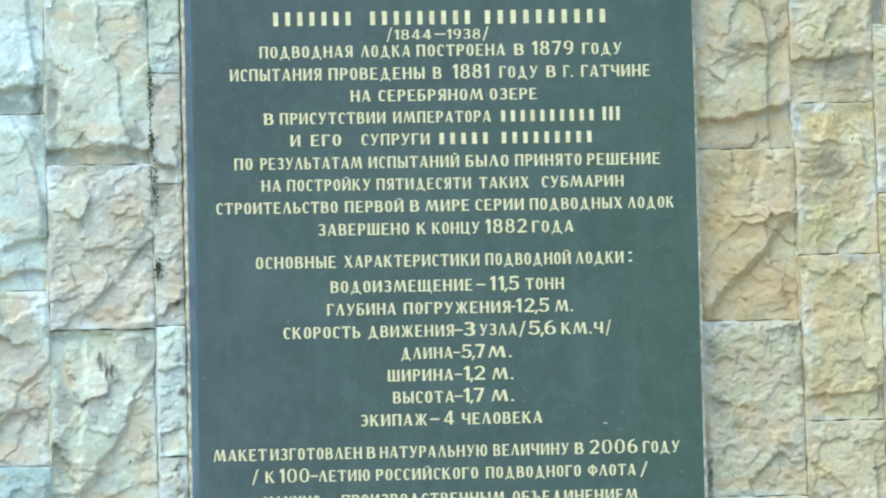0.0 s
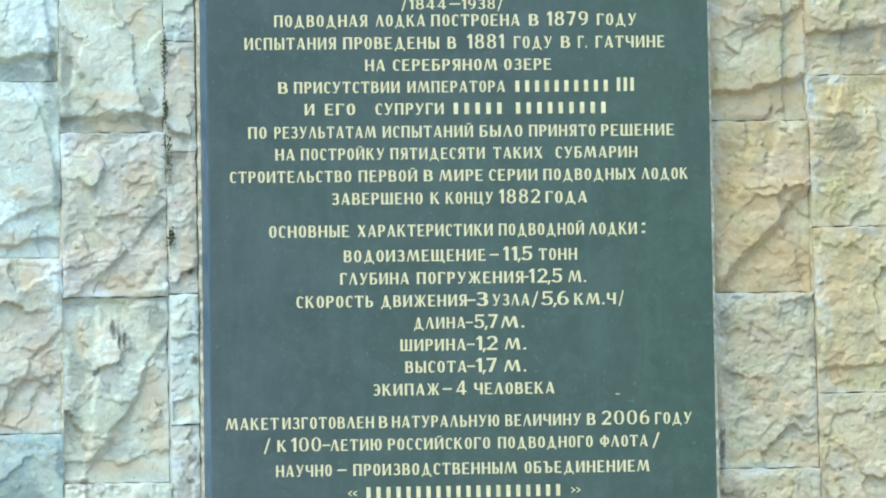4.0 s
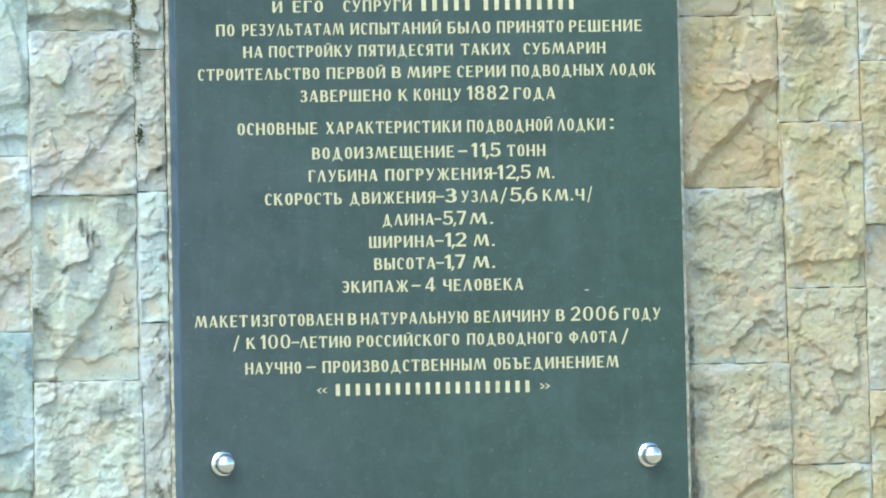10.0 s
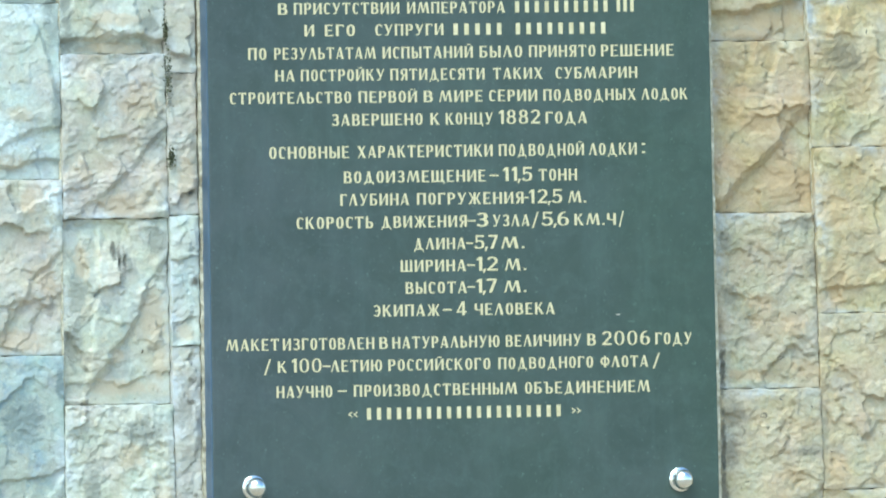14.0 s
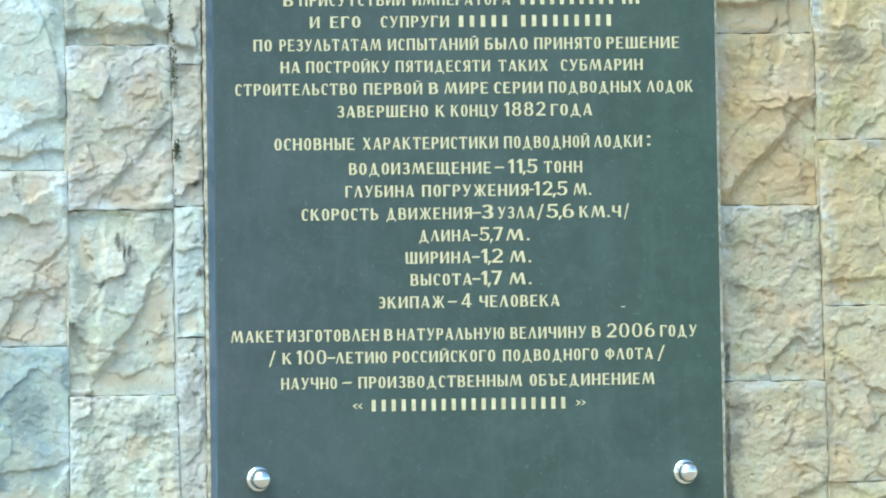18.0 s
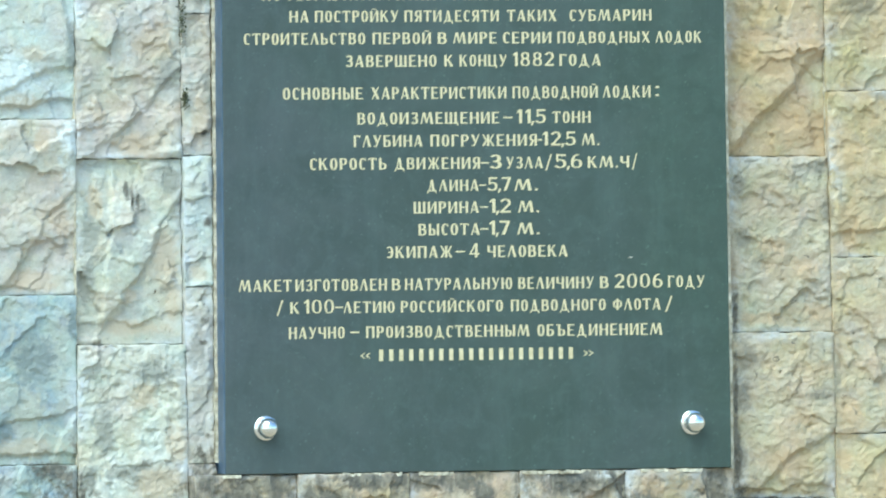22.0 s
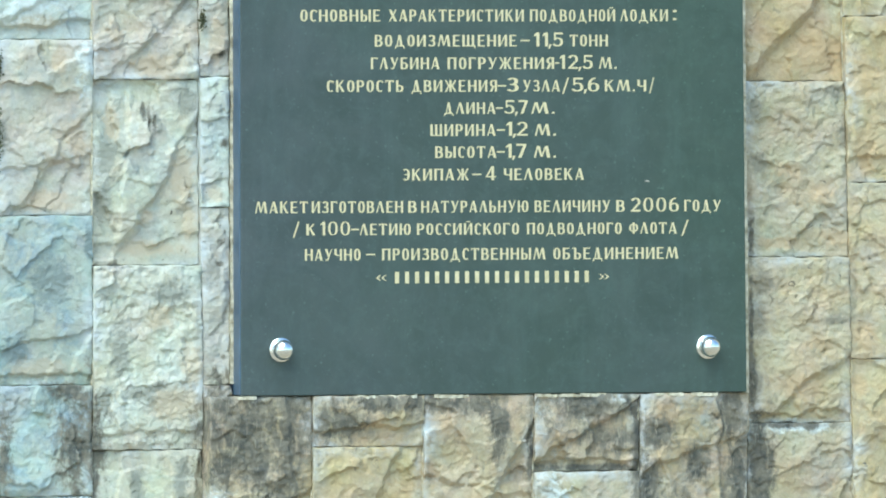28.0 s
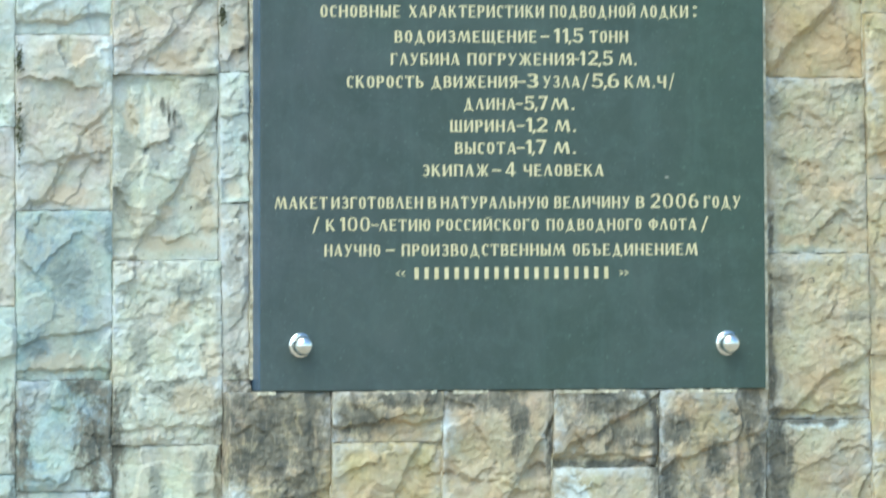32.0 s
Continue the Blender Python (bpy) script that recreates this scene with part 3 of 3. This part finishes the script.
    tagged(part("moss", bm, M["moss"], None), "dark green moss growing in a wall joint", "moss", "moss in the joints", "stuff")


for k, (mx, mz, mrx, mrz) in enumerate(((-0.3541, 0.597, 0.004, 0.030), (-0.3530, 0.536, 0.003, 0.014), (-0.3504, 0.477, 0.0055, 0.030), (-0.3478, 0.385, 0.005, 0.012), (-0.5925, 0.333, 0.004, 0.016), (-0.5925, 0.250, 0.004, 0.028))):
    moss(mx, mz, mrx, mrz, 40 + k)

# ---- plaque ----
plaque = tagged(new("information_plaque"), "dark green plaque with pale gold lettering, bolted to the stone wall", "plaque")
PX0, PX1, PZ0, PZ1, PY, BEV = -0.3078, 0.3094, -0.0536, 0.800, -0.048, 0.0012
bm = bmesh.new()
box(bm, PX0, PX1, PY, 0.012, Z0 + PZ0, Z0 + PZ1)
edges = [e for e in bm.edges if all(abs(v.co.y - PY) < 1e-6 for v in e.verts)]
bmesh.ops.bevel(bm, geom=edges, offset=BEV, segments=2, profile=0.5, affect="EDGES")
for v in bm.verts:                                         # the right-hand edge is cut a little askew
    if v.co.x > 0.29:
        v.co.x -= 0.0090 * (v.co.z - Z0)
for f in bm.faces:
    f.smooth = False
part("board", bm, M["plate"], plaque, "thick dark green polished plate")

# thin sheet added over the left side, coloured as the sky it reflects
bm = bmesh.new()
box(bm, PX0 - 0.0012, PX0 + 0.002, PY + BEV, 0.010, Z0 + PZ0 + 0.001, Z0 + PZ1 - 0.001)
part("edge_trim", bm, M["sky_side"], plaque, "left side of the plate, with reflected sky painted on in blue-grey")

for bx in (-0.2597, 0.2613):
    bm = bmesh.new()
    lathe(bm, [(0.0146, PY + 0.001), (0.0146, PY - 0.0030), (0.0138, PY - 0.0042), (0.0108, PY - 0.0046)], bx, Z0)
    collar = part("bolt_collar", bm, M["chrome"], plaque, "polished steel collar of a fixing bolt")
    bm = bmesh.new()
    prof = [(0.0106, PY - 0.0040), (0.0106, PY - 0.0075), (0.0117, PY - 0.0095)]
    prof += [(0.0119 * math.cos(a), PY - 0.0135 - 0.0112 * math.sin(a)) for a in [k * math.pi / 24 for k in range(12)]] + [(0, PY - 0.0247)]
    lathe(bm, prof, bx, Z0)
    part("bolt_dome", bm, M["chrome"], collar, "polished steel acorn head")

# ---- lettering ----
# the sign painter's alphabet: thick uprights, thin level strokes; one unit is the height of a capital
THICK, THIN, FINE = 0.195, 0.10, 0.165


def bar(x0, x1, z0, z1):
    return [[(x0, z0), (x1, z0), (x1, z1), (x0, z1)]]


def stem(x, z0=0.0, z1=1.0):
    return bar(x, x + THICK, z0, z1)


def slant(x0, x1, z0, x2, x3, z1):
    """A stroke from the foot x0..x1 at z0 to the head x2..x3 at z1."""
    return [[(x0, z0), (x1, z0), (x3, z1), (x2, z1)]]


def bow(cx, cz, rx, rz, a0, a1, thick=THICK, thin=THIN, n=18):
    """A round stroke from the angle a0 to a1, thick at its sides and thin above and below."""
    def on(a, dx, dz):
        c, d = math.cos(radians(a)), math.sin(radians(a))
        return (cx + (rx - dx) * math.copysign(abs(c) ** 0.84, c), cz + (rz - dz) * math.copysign(abs(d) ** 0.84, d))
    an = [a0 + (a1 - a0) * k / n for k in range(n + 1)]
    return [[on(a, 0, 0), on(b, 0, 0), on(b, thick, thin), on(a, thick, thin)] for a, b in zip(an, an[1:])]


def belly(x, z0, z1, w, turn=1):
    """The closed bowl of a letter, from the stem at x to a width w, to one side of it."""
    r = min(0.32, w * 0.6)
    cx, rz = x + turn * (w - r), (z1 - z0) / 2
    xs = sorted((x, cx))
    return bow(cx, z0 + rz, r, rz, -90 if turn > 0 else 90, 90 if turn > 0 else 270) + bar(*xs, z0, z0 + THIN) + bar(*xs, z1 - THIN, z1)


GLYPHS = {}


def glyph(chars, *strokes):
    """The raised mesh of one character, upright and facing the viewer, with its width and the heights of its foot and head."""
    quads = [q for s in strokes for q in s]
    left = min(x for q in quads for x, z in q)
    bm = bmesh.new()
    for k, q in enumerate(quads):
        y = -0.5 - 0.5 * (k % 7) / 7
        a = [bm.verts.new((x - left, y, z)) for x, z in q]
        c = [bm.verts.new((x - left, 0.0, z)) for x, z in q]
        bm.faces.new(a)
        for n in range(4):
            bm.faces.new((a[n], c[n], c[(n + 1) % 4], a[(n + 1) % 4]))
    bmesh.ops.recalc_face_normals(bm, faces=list(bm.faces))
    me = bpy.data.meshes.new("letter")
    bm.to_mesh(me)
    bm.free()
    me.materials.append(M["letter"])
    zs = [z for q in quads for x, z in q]
    for ch in chars:
        GLYPHS[ch] = (me, max(x for q in quads for x, z in q) - left, min(zs), max(zs))


CROSS = bar(THICK, 0.57, 0.46, 0.555)
II = stem(0) + stem(0.55) + [[(0.18, 0.0), (0.18, 0.19), (0.56, 1.0), (0.56, 0.81)]]
PEAK = slant(0.0, 0.11, 0, 0.30, 0.40, 1) + slant(0.51, 0.74, 0, 0.29, 0.47, 1)
glyph("А", PEAK, bar(0.14, 0.58, 0.23, 0.32))
glyph("Б", stem(0), bar(0, 0.58, 0.895, 1), belly(0.1, 0, 0.58, 0.54))
glyph("В", stem(0), belly(0.1, 0, 0.56, 0.56), belly(0.1, 0.47, 1, 0.51))
glyph("Г", stem(0), bar(0, 0.58, 0.895, 1), bar(0.50, 0.58, 0.80, 1))
glyph("Д", slant(0.15, 0.25, 0, 0.34, 0.43, 1), slant(0.48, 0.70, 0, 0.34, 0.52, 1), bar(0.08, 0.80, 0, 0.10),
      slant(0, 0.10, -0.17, 0.08, 0.19, 0.10), slant(0.78, 0.88, -0.17, 0.69, 0.80, 0.10))
glyph("Е", stem(0), bar(0, 0.58, 0.895, 1), bar(0, 0.51, 0.46, 0.555), bar(0, 0.61, 0, 0.105))
glyph("Ж", stem(0.41), slant(0.32, 0.45, 0.44, 0.02, 0.16, 1), slant(0, 0.19, 0, 0.34, 0.46, 0.58),
      slant(0.58, 0.71, 0.44, 0.87, 1.01, 1), slant(0.84, 1.03, 0, 0.57, 0.69, 0.58))
glyph("З3", bow(0.27, 0.74, 0.29, 0.26, 155, -88), bow(0.27, 0.28, 0.32, 0.28, 88, -158), bar(0.14, 0.32, 0.465, 0.55))
glyph("И", II)
glyph("Й", II, bar(0.20, 0.58, 1.09, 1.17))
glyph("К", stem(0), [[(0.18, 0.40), (0.18, 0.54), (0.50, 1.0), (0.66, 1.0)]], slant(0.50, 0.73, 0, 0.22, 0.38, 0.60))
glyph("Л", PEAK)
glyph("М", slant(0, 0.12, 0, 0.21, 0.31, 1), slant(0.45, 0.56, 0.06, 0.21, 0.40, 1), slant(0.45, 0.56, 0.06, 0.74, 0.84, 1), slant(0.86, 1.08, 0, 0.74, 0.92, 1))
glyph("Н", stem(0), stem(0.54), CROSS)
glyph("О", bow(0.31, 0.5, 0.31, 0.5, 0, 360, n=28))
glyph("П", stem(0), stem(0.53), bar(0, 0.74, 0.895, 1))
glyph("Р", stem(0), belly(0.1, 0.42, 1, 0.52))
glyph("С", bow(0.32, 0.5, 0.32, 0.5, 52, 308, n=24), bar(0.49, 0.57, 0.74, 0.93))
glyph("Т", stem(0.25), bar(0, 0.71, 0.895, 1), bar(0, 0.075, 0.79, 1), bar(0.635, 0.71, 0.79, 1))
glyph("У", slant(0.30, 0.46, 0.30, 0, 0.22, 1), slant(0.18, 0.31, 0, 0.60, 0.71, 1), bar(0.06, 0.26, 0, 0.10))
glyph("Ф", bow(0.42, 0.53, 0.42, 0.35, 0, 360, 0.17, n=28), bar(0.325, 0.515, 0, 1))
glyph("Х", slant(0.51, 0.75, 0, 0, 0.23, 1), slant(0.01, 0.13, 0, 0.58, 0.70, 1))
glyph("Ц", stem(0), stem(0.52), bar(0, 0.82, 0, 0.105), bar(0.72, 0.82, -0.17, 0.10))
glyph("Ч", stem(0, 0.50), stem(0.50), bow(0.31, 0.60, 0.31, 0.20, 180, 275), bar(0.30, 0.52, 0.40, 0.50))
glyph("Ш", stem(0), stem(0.40), stem(0.80), bar(0, 1.01, 0, 0.105))
glyph("Щ", stem(0), stem(0.40), stem(0.80), bar(0, 1.11, 0, 0.105), bar(1.01, 1.11, -0.17, 0.10))
glyph("Ъ", stem(0.16), bar(0, 0.2, 0.895, 1), belly(0.26, 0, 0.57, 0.52))
glyph("Ы", stem(0), belly(0.1, 0, 0.57, 0.48), stem(0.68))
glyph("Ь", stem(0), belly(0.1, 0, 0.57, 0.52))
glyph("Э", bow(0.28, 0.5, 0.33, 0.5, 132, -132, n=24), bar(0.18, 0.50, 0.455, 0.55))
glyph("Ю", stem(0), bar(0.2, 0.42, 0.455, 0.55), bow(0.69, 0.5, 0.31, 0.5, 0, 360, n=28))
glyph("Я", stem(0.45), belly(0.56, 0.42, 1, 0.54, -1), slant(0, 0.22, 0, 0.24, 0.42, 0.47))
glyph("0", bow(0.33, 0.5, 0.33, 0.5, 0, 360, 0.155, 0.07, n=28))
glyph("1", bar(0.15, 0.33, 0, 1), [[(0.0, 0.72), (0.16, 0.80), (0.16, 1.0), (0.0, 0.83)]])
glyph("2", bow(0.31, 0.70, 0.31, 0.30, 165, -35, FINE), slant(0, 0.17, 0.08, 0.40, 0.58, 0.56), bar(0, 0.62, 0, 0.14))
glyph("4", bar(0.39, 0.56, 0, 1), bar(0, 0.70, 0.20, 0.30), slant(0, 0.11, 0.25, 0.38, 0.50, 1))
glyph("5", bar(0.09, 0.60, 0.86, 1), bar(0.06, 0.17, 0.45, 1), bow(0.27, 0.32, 0.35, 0.32, 118, -155, FINE))
glyph("6", bow(0.32, 0.31, 0.32, 0.31, 0, 360, FINE, 0.08, n=24), bow(0.48, 0.42, 0.48, 0.58, 92, 190, FINE, 0.09))
glyph("7", bar(0, 0.60, 0.86, 1), slant(0.12, 0.31, 0, 0.44, 0.60, 0.92))
glyph("8", bow(0.32, 0.28, 0.32, 0.28, 0, 360, FINE, 0.08, n=24), bow(0.32, 0.75, 0.285, 0.25, 0, 360, FINE, 0.08, n=24))
glyph("9", bow(0.30, 0.69, 0.32, 0.31, 0, 360, FINE, 0.08, n=24), bow(0.14, 0.58, 0.48, 0.58, 10, -88, FINE, 0.09))
glyph("I", stem(0))
glyph(",", slant(0, 0.08, -0.16, 0.04, 0.21, 0.15))
glyph(".", bar(0, 0.17, 0, 0.17))
glyph("/", slant(0, 0.13, 0, 0.42, 0.55, 1))
glyph("–-", bar(0, 0.6, 0, 1))
for marks, s in (("«", 1), ("»", -1)):
    glyph(marks, *[[[(x * s, 0.5), ((x + 0.26) * s, 1.0), ((x + 0.36) * s, 1.0), ((x + 0.13) * s, 0.5)],
                    [(x * s, 0.5), ((x + 0.13) * s, 0.5), ((x + 0.36) * s, 0.0), ((x + 0.26) * s, 0.0)]] for x in (0.0, 0.36)])
glyph(":", bar(0, 0.18, 0, 0.2), bar(0, 0.18, 0.8, 1))
# height and foot of the marks that are not as tall as a capital
MARKS = {"/": (1.38, -0.18), "–": (0.13, 0.44), "-": (0.13, 0.44), "«": (0.46, 0.25), "»": (0.46, 0.25), ":": (0.85, 0.1)}


def put(name, me, x, z, sx, sz):
    ob = new(name, me)
    ob.location, ob.scale, ob.parent = (x, PY, z), (sx, 0.0005, sz), plaque


def text_line(base, cap, *words):
    """One line of raised painted letters: base height, letter height, then words with their ends; '#n' is n plain bars."""
    for text, xa, xb in words:
        if text[0] == "#":
            n = int(text[1:])
            p = (xb - xa) / n
            for k in range(n):
                bm = bmesh.new()
                box(bm, xa + p * (k + 0.24), xa + p * (k + 0.64), PY - 0.0005, PY + 0.0005, Z0 + base, Z0 + base + cap)
                part("plain_bar", bm, M["letter"], plaque)
            continue
        space = 0.20
        gaps = [0.03 if c == "," or d == "," else space for c, d in zip(text, text[1:] + " ")]
        width = sum(GLYPHS[c][1] for c in text) + sum(gaps[:-1])
        sx, x = (xb - xa) / width, xa
        for c, gap in zip(text, gaps):
            me, w, lo, hi = GLYPHS[c]
            z, sz, name = 0.0, cap, "letter"
            if c.isdigit() or c in "I,":
                sz, name = cap * (1.2 if cap > 0.0125 else 1.0), "numeral"
            elif c in MARKS:
                tall, foot = MARKS[c]
                sz, z, name = tall * cap, foot * cap, "punctuation_mark"
            put(name, me, x, Z0 + base + z, sx, sz)
            x += (w + gap) * sx


text_line(0.6992, 0.0146, ("КОНСТРУКЦИИ", -0.0717, 0.0676))
text_line(0.6656, 0.0159, ("#7", -0.2124, -0.1099), ("#9", -0.0946, 0.0354), ("#10", 0.0451, 0.2017))
text_line(0.6481, 0.0119, ("/", -0.0715, -0.0647), ("1844", -0.0618, -0.0169), ("–", -0.0127, 0.0004), ("1938", 0.0025, 0.0427), ("/", 0.0455, 0.0531))
text_line(0.6283, 0.0136, ("ПОДВОДНАЯ", -0.2262, -0.1134), ("ЛОДКА", -0.1030, -0.0429), ("ПОСТРОЕНА", -0.0353, 0.0728), ("В", 0.0840, 0.0958), ("1879", 0.1062, 0.1563), ("ГОДУ", 0.1675, 0.2156))
text_line(0.6019, 0.0139, ("ИСПЫТАНИЯ", -0.2625, -0.1518), ("ПРОВЕДЕНЫ", -0.1428, -0.0261), ("В", -0.0157, -0.0054), ("1881", 0.0085, 0.0529), ("ГОДУ", 0.0654, 0.1120), ("В", 0.1230, 0.1342), ("Г.", 0.1439, 0.1551), ("ГАТЧИНЕ", 0.1656, 0.2500))
text_line(0.5764, 0.0133, ("НА", -0.1164, -0.0923), ("СЕРЕБРЯНОМ", -0.0827, 0.0447), ("ОЗЕРЕ", 0.0531, 0.1107))
text_line(0.5507, 0.0133, ("В", -0.2223, -0.2107), ("ПРИСУТСТВИИ", -0.2030, -0.0749), ("ИМПЕРАТОРА", -0.0652, 0.0539), ("#10", 0.0636, 0.1840), ("III", 0.1910, 0.2118))
text_line(0.5251, 0.0133, ("И", -0.1905, -0.1788), ("ЕГО", -0.1658, -0.1292), ("СУПРУГИ", -0.1044, -0.0215), ("#5", -0.0124, 0.0541), ("#9", 0.0638, 0.1814))
text_line(0.4983, 0.0136, ("ПО", -0.2591, -0.2371), ("РЕЗУЛЬТАТАМ", -0.2275, -0.1043), ("ИСПЫТАНИЙ", -0.0960, 0.0140), ("БЫЛО", 0.0223, 0.0744), ("ПРИНЯТО", 0.0827, 0.1641), ("РЕШЕНИЕ", 0.1711, 0.2604))
text_line(0.4728, 0.0133, ("НА", -0.2266, -0.2032), ("ПОСТРОЙКУ", -0.1956, -0.0944), ("ПЯТИДЕСЯТИ", -0.0868, 0.0280), ("ТАКИХ", 0.0385, 0.0989), ("СУБМАРИН", 0.1149, 0.2152))
text_line(0.4469, 0.0133, ("СТРОИТЕЛЬСТВО", -0.2819, -0.1349), ("ПЕРВОЙ", -0.1259, -0.0549), ("В", -0.0466, -0.0355), ("МИРЕ", -0.0278, 0.0254), ("СЕРИИ", 0.0331, 0.0921), ("ПОДВОДНЫХ", 0.0997, 0.2132), ("ЛОДОК", 0.2202, 0.2768))
text_line(0.4203, 0.0136, ("ЗАВЕРШЕНО", -0.1588, -0.0484), ("К", -0.0387, -0.0277), ("КОНЦУ", -0.0201, 0.0374), ("1882", 0.0450, 0.0950), ("ГОДА", 0.1020, 0.1527))
text_line(0.3826, 0.0139, ("ОСНОВНЫЕ", -0.2352, -0.1382), ("ХАРАКТЕРИСТИКИ", -0.1279, 0.0366), ("ПОДВОДНОЙ", 0.0443, 0.1485), ("ЛОДКИ", 0.1548, 0.2133), (":", 0.2196, 0.2238))
text_line(0.3533, 0.0136, ("ВОДОИЗМЕЩЕНИЕ", -0.1450, 0.0277), ("–", 0.0326, 0.0437), ("11,5", 0.0492, 0.0846), ("ТОНН", 0.0929, 0.1395))
text_line(0.3269, 0.0136, ("ГЛУБИНА", -0.1497, -0.0662), ("ПОГРУЖЕНИЯ", -0.0565, 0.0736), ("-", 0.0744, 0.0799), ("12,5", 0.0806, 0.1209), ("М.", 0.1286, 0.1502))
text_line(0.3004, 0.0136, ("СКОРОСТЬ", -0.2032, -0.1102), ("ДВИЖЕНИЯ", -0.1005, 0.0038), ("–", 0.0045, 0.0149), ("3", 0.0156, 0.0301), ("УЗЛА", 0.0357, 0.0807), ("/", 0.0835, 0.0919), ("5,6", 0.0947, 0.1288), ("КМ.Ч", 0.1357, 0.1865), ("/", 0.1901, 0.1964))
text_line(0.2745, 0.0133, ("ДЛИНА", -0.0610, 0.0019), ("–", 0.0026, 0.0109), ("5,7", 0.0123, 0.0414), ("М.", 0.0456, 0.0740))
text_line(0.2487, 0.0136, ("ШИРИНА", -0.0775, 0.0021), ("–", 0.0034, 0.0131), ("1,2", 0.0152, 0.0409), ("М.", 0.0499, 0.0756))
text_line(0.2230, 0.0136, ("ВЫСОТА", -0.0717, 0.0029), ("–", 0.0036, 0.0133), ("1,7", 0.0147, 0.0396), ("М.", 0.0487, 0.0757))
text_line(0.1968, 0.0136, ("ЭКИПАЖ", -0.1109, -0.0308), ("–", -0.0267, -0.0156), ("4", -0.0100, 0.0024), ("ЧЕЛОВЕКА", 0.0121, 0.1100))
text_line(0.1592, 0.0136, ("МАКЕТ", -0.2904, -0.2266), ("ИЗГОТОВЛЕН", -0.2218, -0.1109), ("В", -0.1047, -0.0944), ("НАТУРАЛЬНУЮ", -0.0888, 0.0419), ("ВЕЛИЧИНУ", 0.0495, 0.1419), ("В", 0.1496, 0.1600), ("2006", 0.1677, 0.2263), ("ГОДУ", 0.2332, 0.2780))
text_line(0.1332, 0.0133, ("/", -0.2449, -0.2366), ("К", -0.2283, -0.2173), ("100", -0.2112, -0.1754), ("–", -0.1740, -0.1644), ("ЛЕТИЮ", -0.1637, -0.1017), ("РОССИЙСКОГО", -0.0940, 0.0304), ("ПОДВОДНОГО", 0.0402, 0.1562), ("ФЛОТА", 0.1653, 0.2238), ("/", 0.2294, 0.2385))
text_line(0.1037, 0.0136, ("НАУЧНО", -0.2302, -0.1627), ("–", -0.1558, -0.1448), ("ПРОИЗВОДСТВЕННЫМ", -0.1365, 0.0627), ("ОБЪЕДИНЕНИЕМ", 0.0724, 0.2255))
text_line(0.0766, 0.0136, ("«", -0.1439, -0.1314), ("#20", -0.1238, 0.1199), ("»", 0.1283, 0.1408))
bm = bmesh.new()
bmesh.ops.create_icosphere(bm, subdivisions=2, radius=0.0025, matrix=Matrix.Translation((0.1876, PY, Z0 + 0.1950)) @ Matrix.Diagonal((1.2, 0.25, 0.35, 1)))
part("paint_chip", bm, M["mortar"], plaque, "small pale chip in the plate")

# ---- the rest of the wall's facing ----
rs = np.random.RandomState(77)
SIZES = (0.17, 0.19, 0.20, 0.21, 0.22)
KINDS = ("pale", "beige", "yellow", "grey", "beige", "ochre")


def filler(xa, xb, zlo, zhi, seed):
    z = zlo
    k = 0
    while zhi - z > 0.03:
        zn = z + SIZES[rs.randint(5)]
        if zhi - zn < 0.09:
            zn = zhi
        stone(xa + GAP, xb - GAP, z + GAP, zn - GAP, 0.012 + 0.014 * rs.rand(), KINDS[rs.randint(6)], seed * 50 + k, wall, step=0.009)
        z, k = zn, k + 1


BOTTOM = -Z0 + 0.01
for xa, xb, lo, hi in ((-0.7147, -0.5937, -0.350, 0.860), (-0.5937, -0.4780, -0.360, 0.780), (-0.4780, -0.3460, -0.340, 0.900), (0.3221, 0.4482, -0.320, 0.920),
                       (0.4545, 0.5494, -0.220, 0.760), (0.5515, 0.6752, -0.130, 0.660)):
    filler(xa, xb, BOTTOM, lo, int(abs(xa) * 1000))
    filler(xa, xb, hi, WALL_TOP, int(abs(xa) * 1000) + 7)
for xa, xb in ((-0.3450, -0.2200), (-0.2200, -0.0847), (-0.0847, 0.0497), (0.0497, 0.1792), (0.1792, 0.3127)):
    filler(xa, xb, BOTTOM, -0.330, int(abs(xa) * 1000) + 3)
    filler(max(xa, -0.345), min(xb, 0.310), PZ1 + 0.002, WALL_TOP, int(abs(xa) * 1000) + 5)
x = -0.7147
while x - WALL_L > 0.05:
    xn = max(WALL_L, x - 0.12 - 0.015 * rs.rand())
    filler(xn, x, BOTTOM, WALL_TOP, int(abs(xn) * 1000) + 11)
    x = xn
x = 0.6752
while WALL_R - x > 0.05:
    xn = min(WALL_R, x + 0.12 + 0.015 * rs.rand())
    filler(x, xn, BOTTOM, WALL_TOP, int(abs(xn) * 1000) + 13)
    x = xn
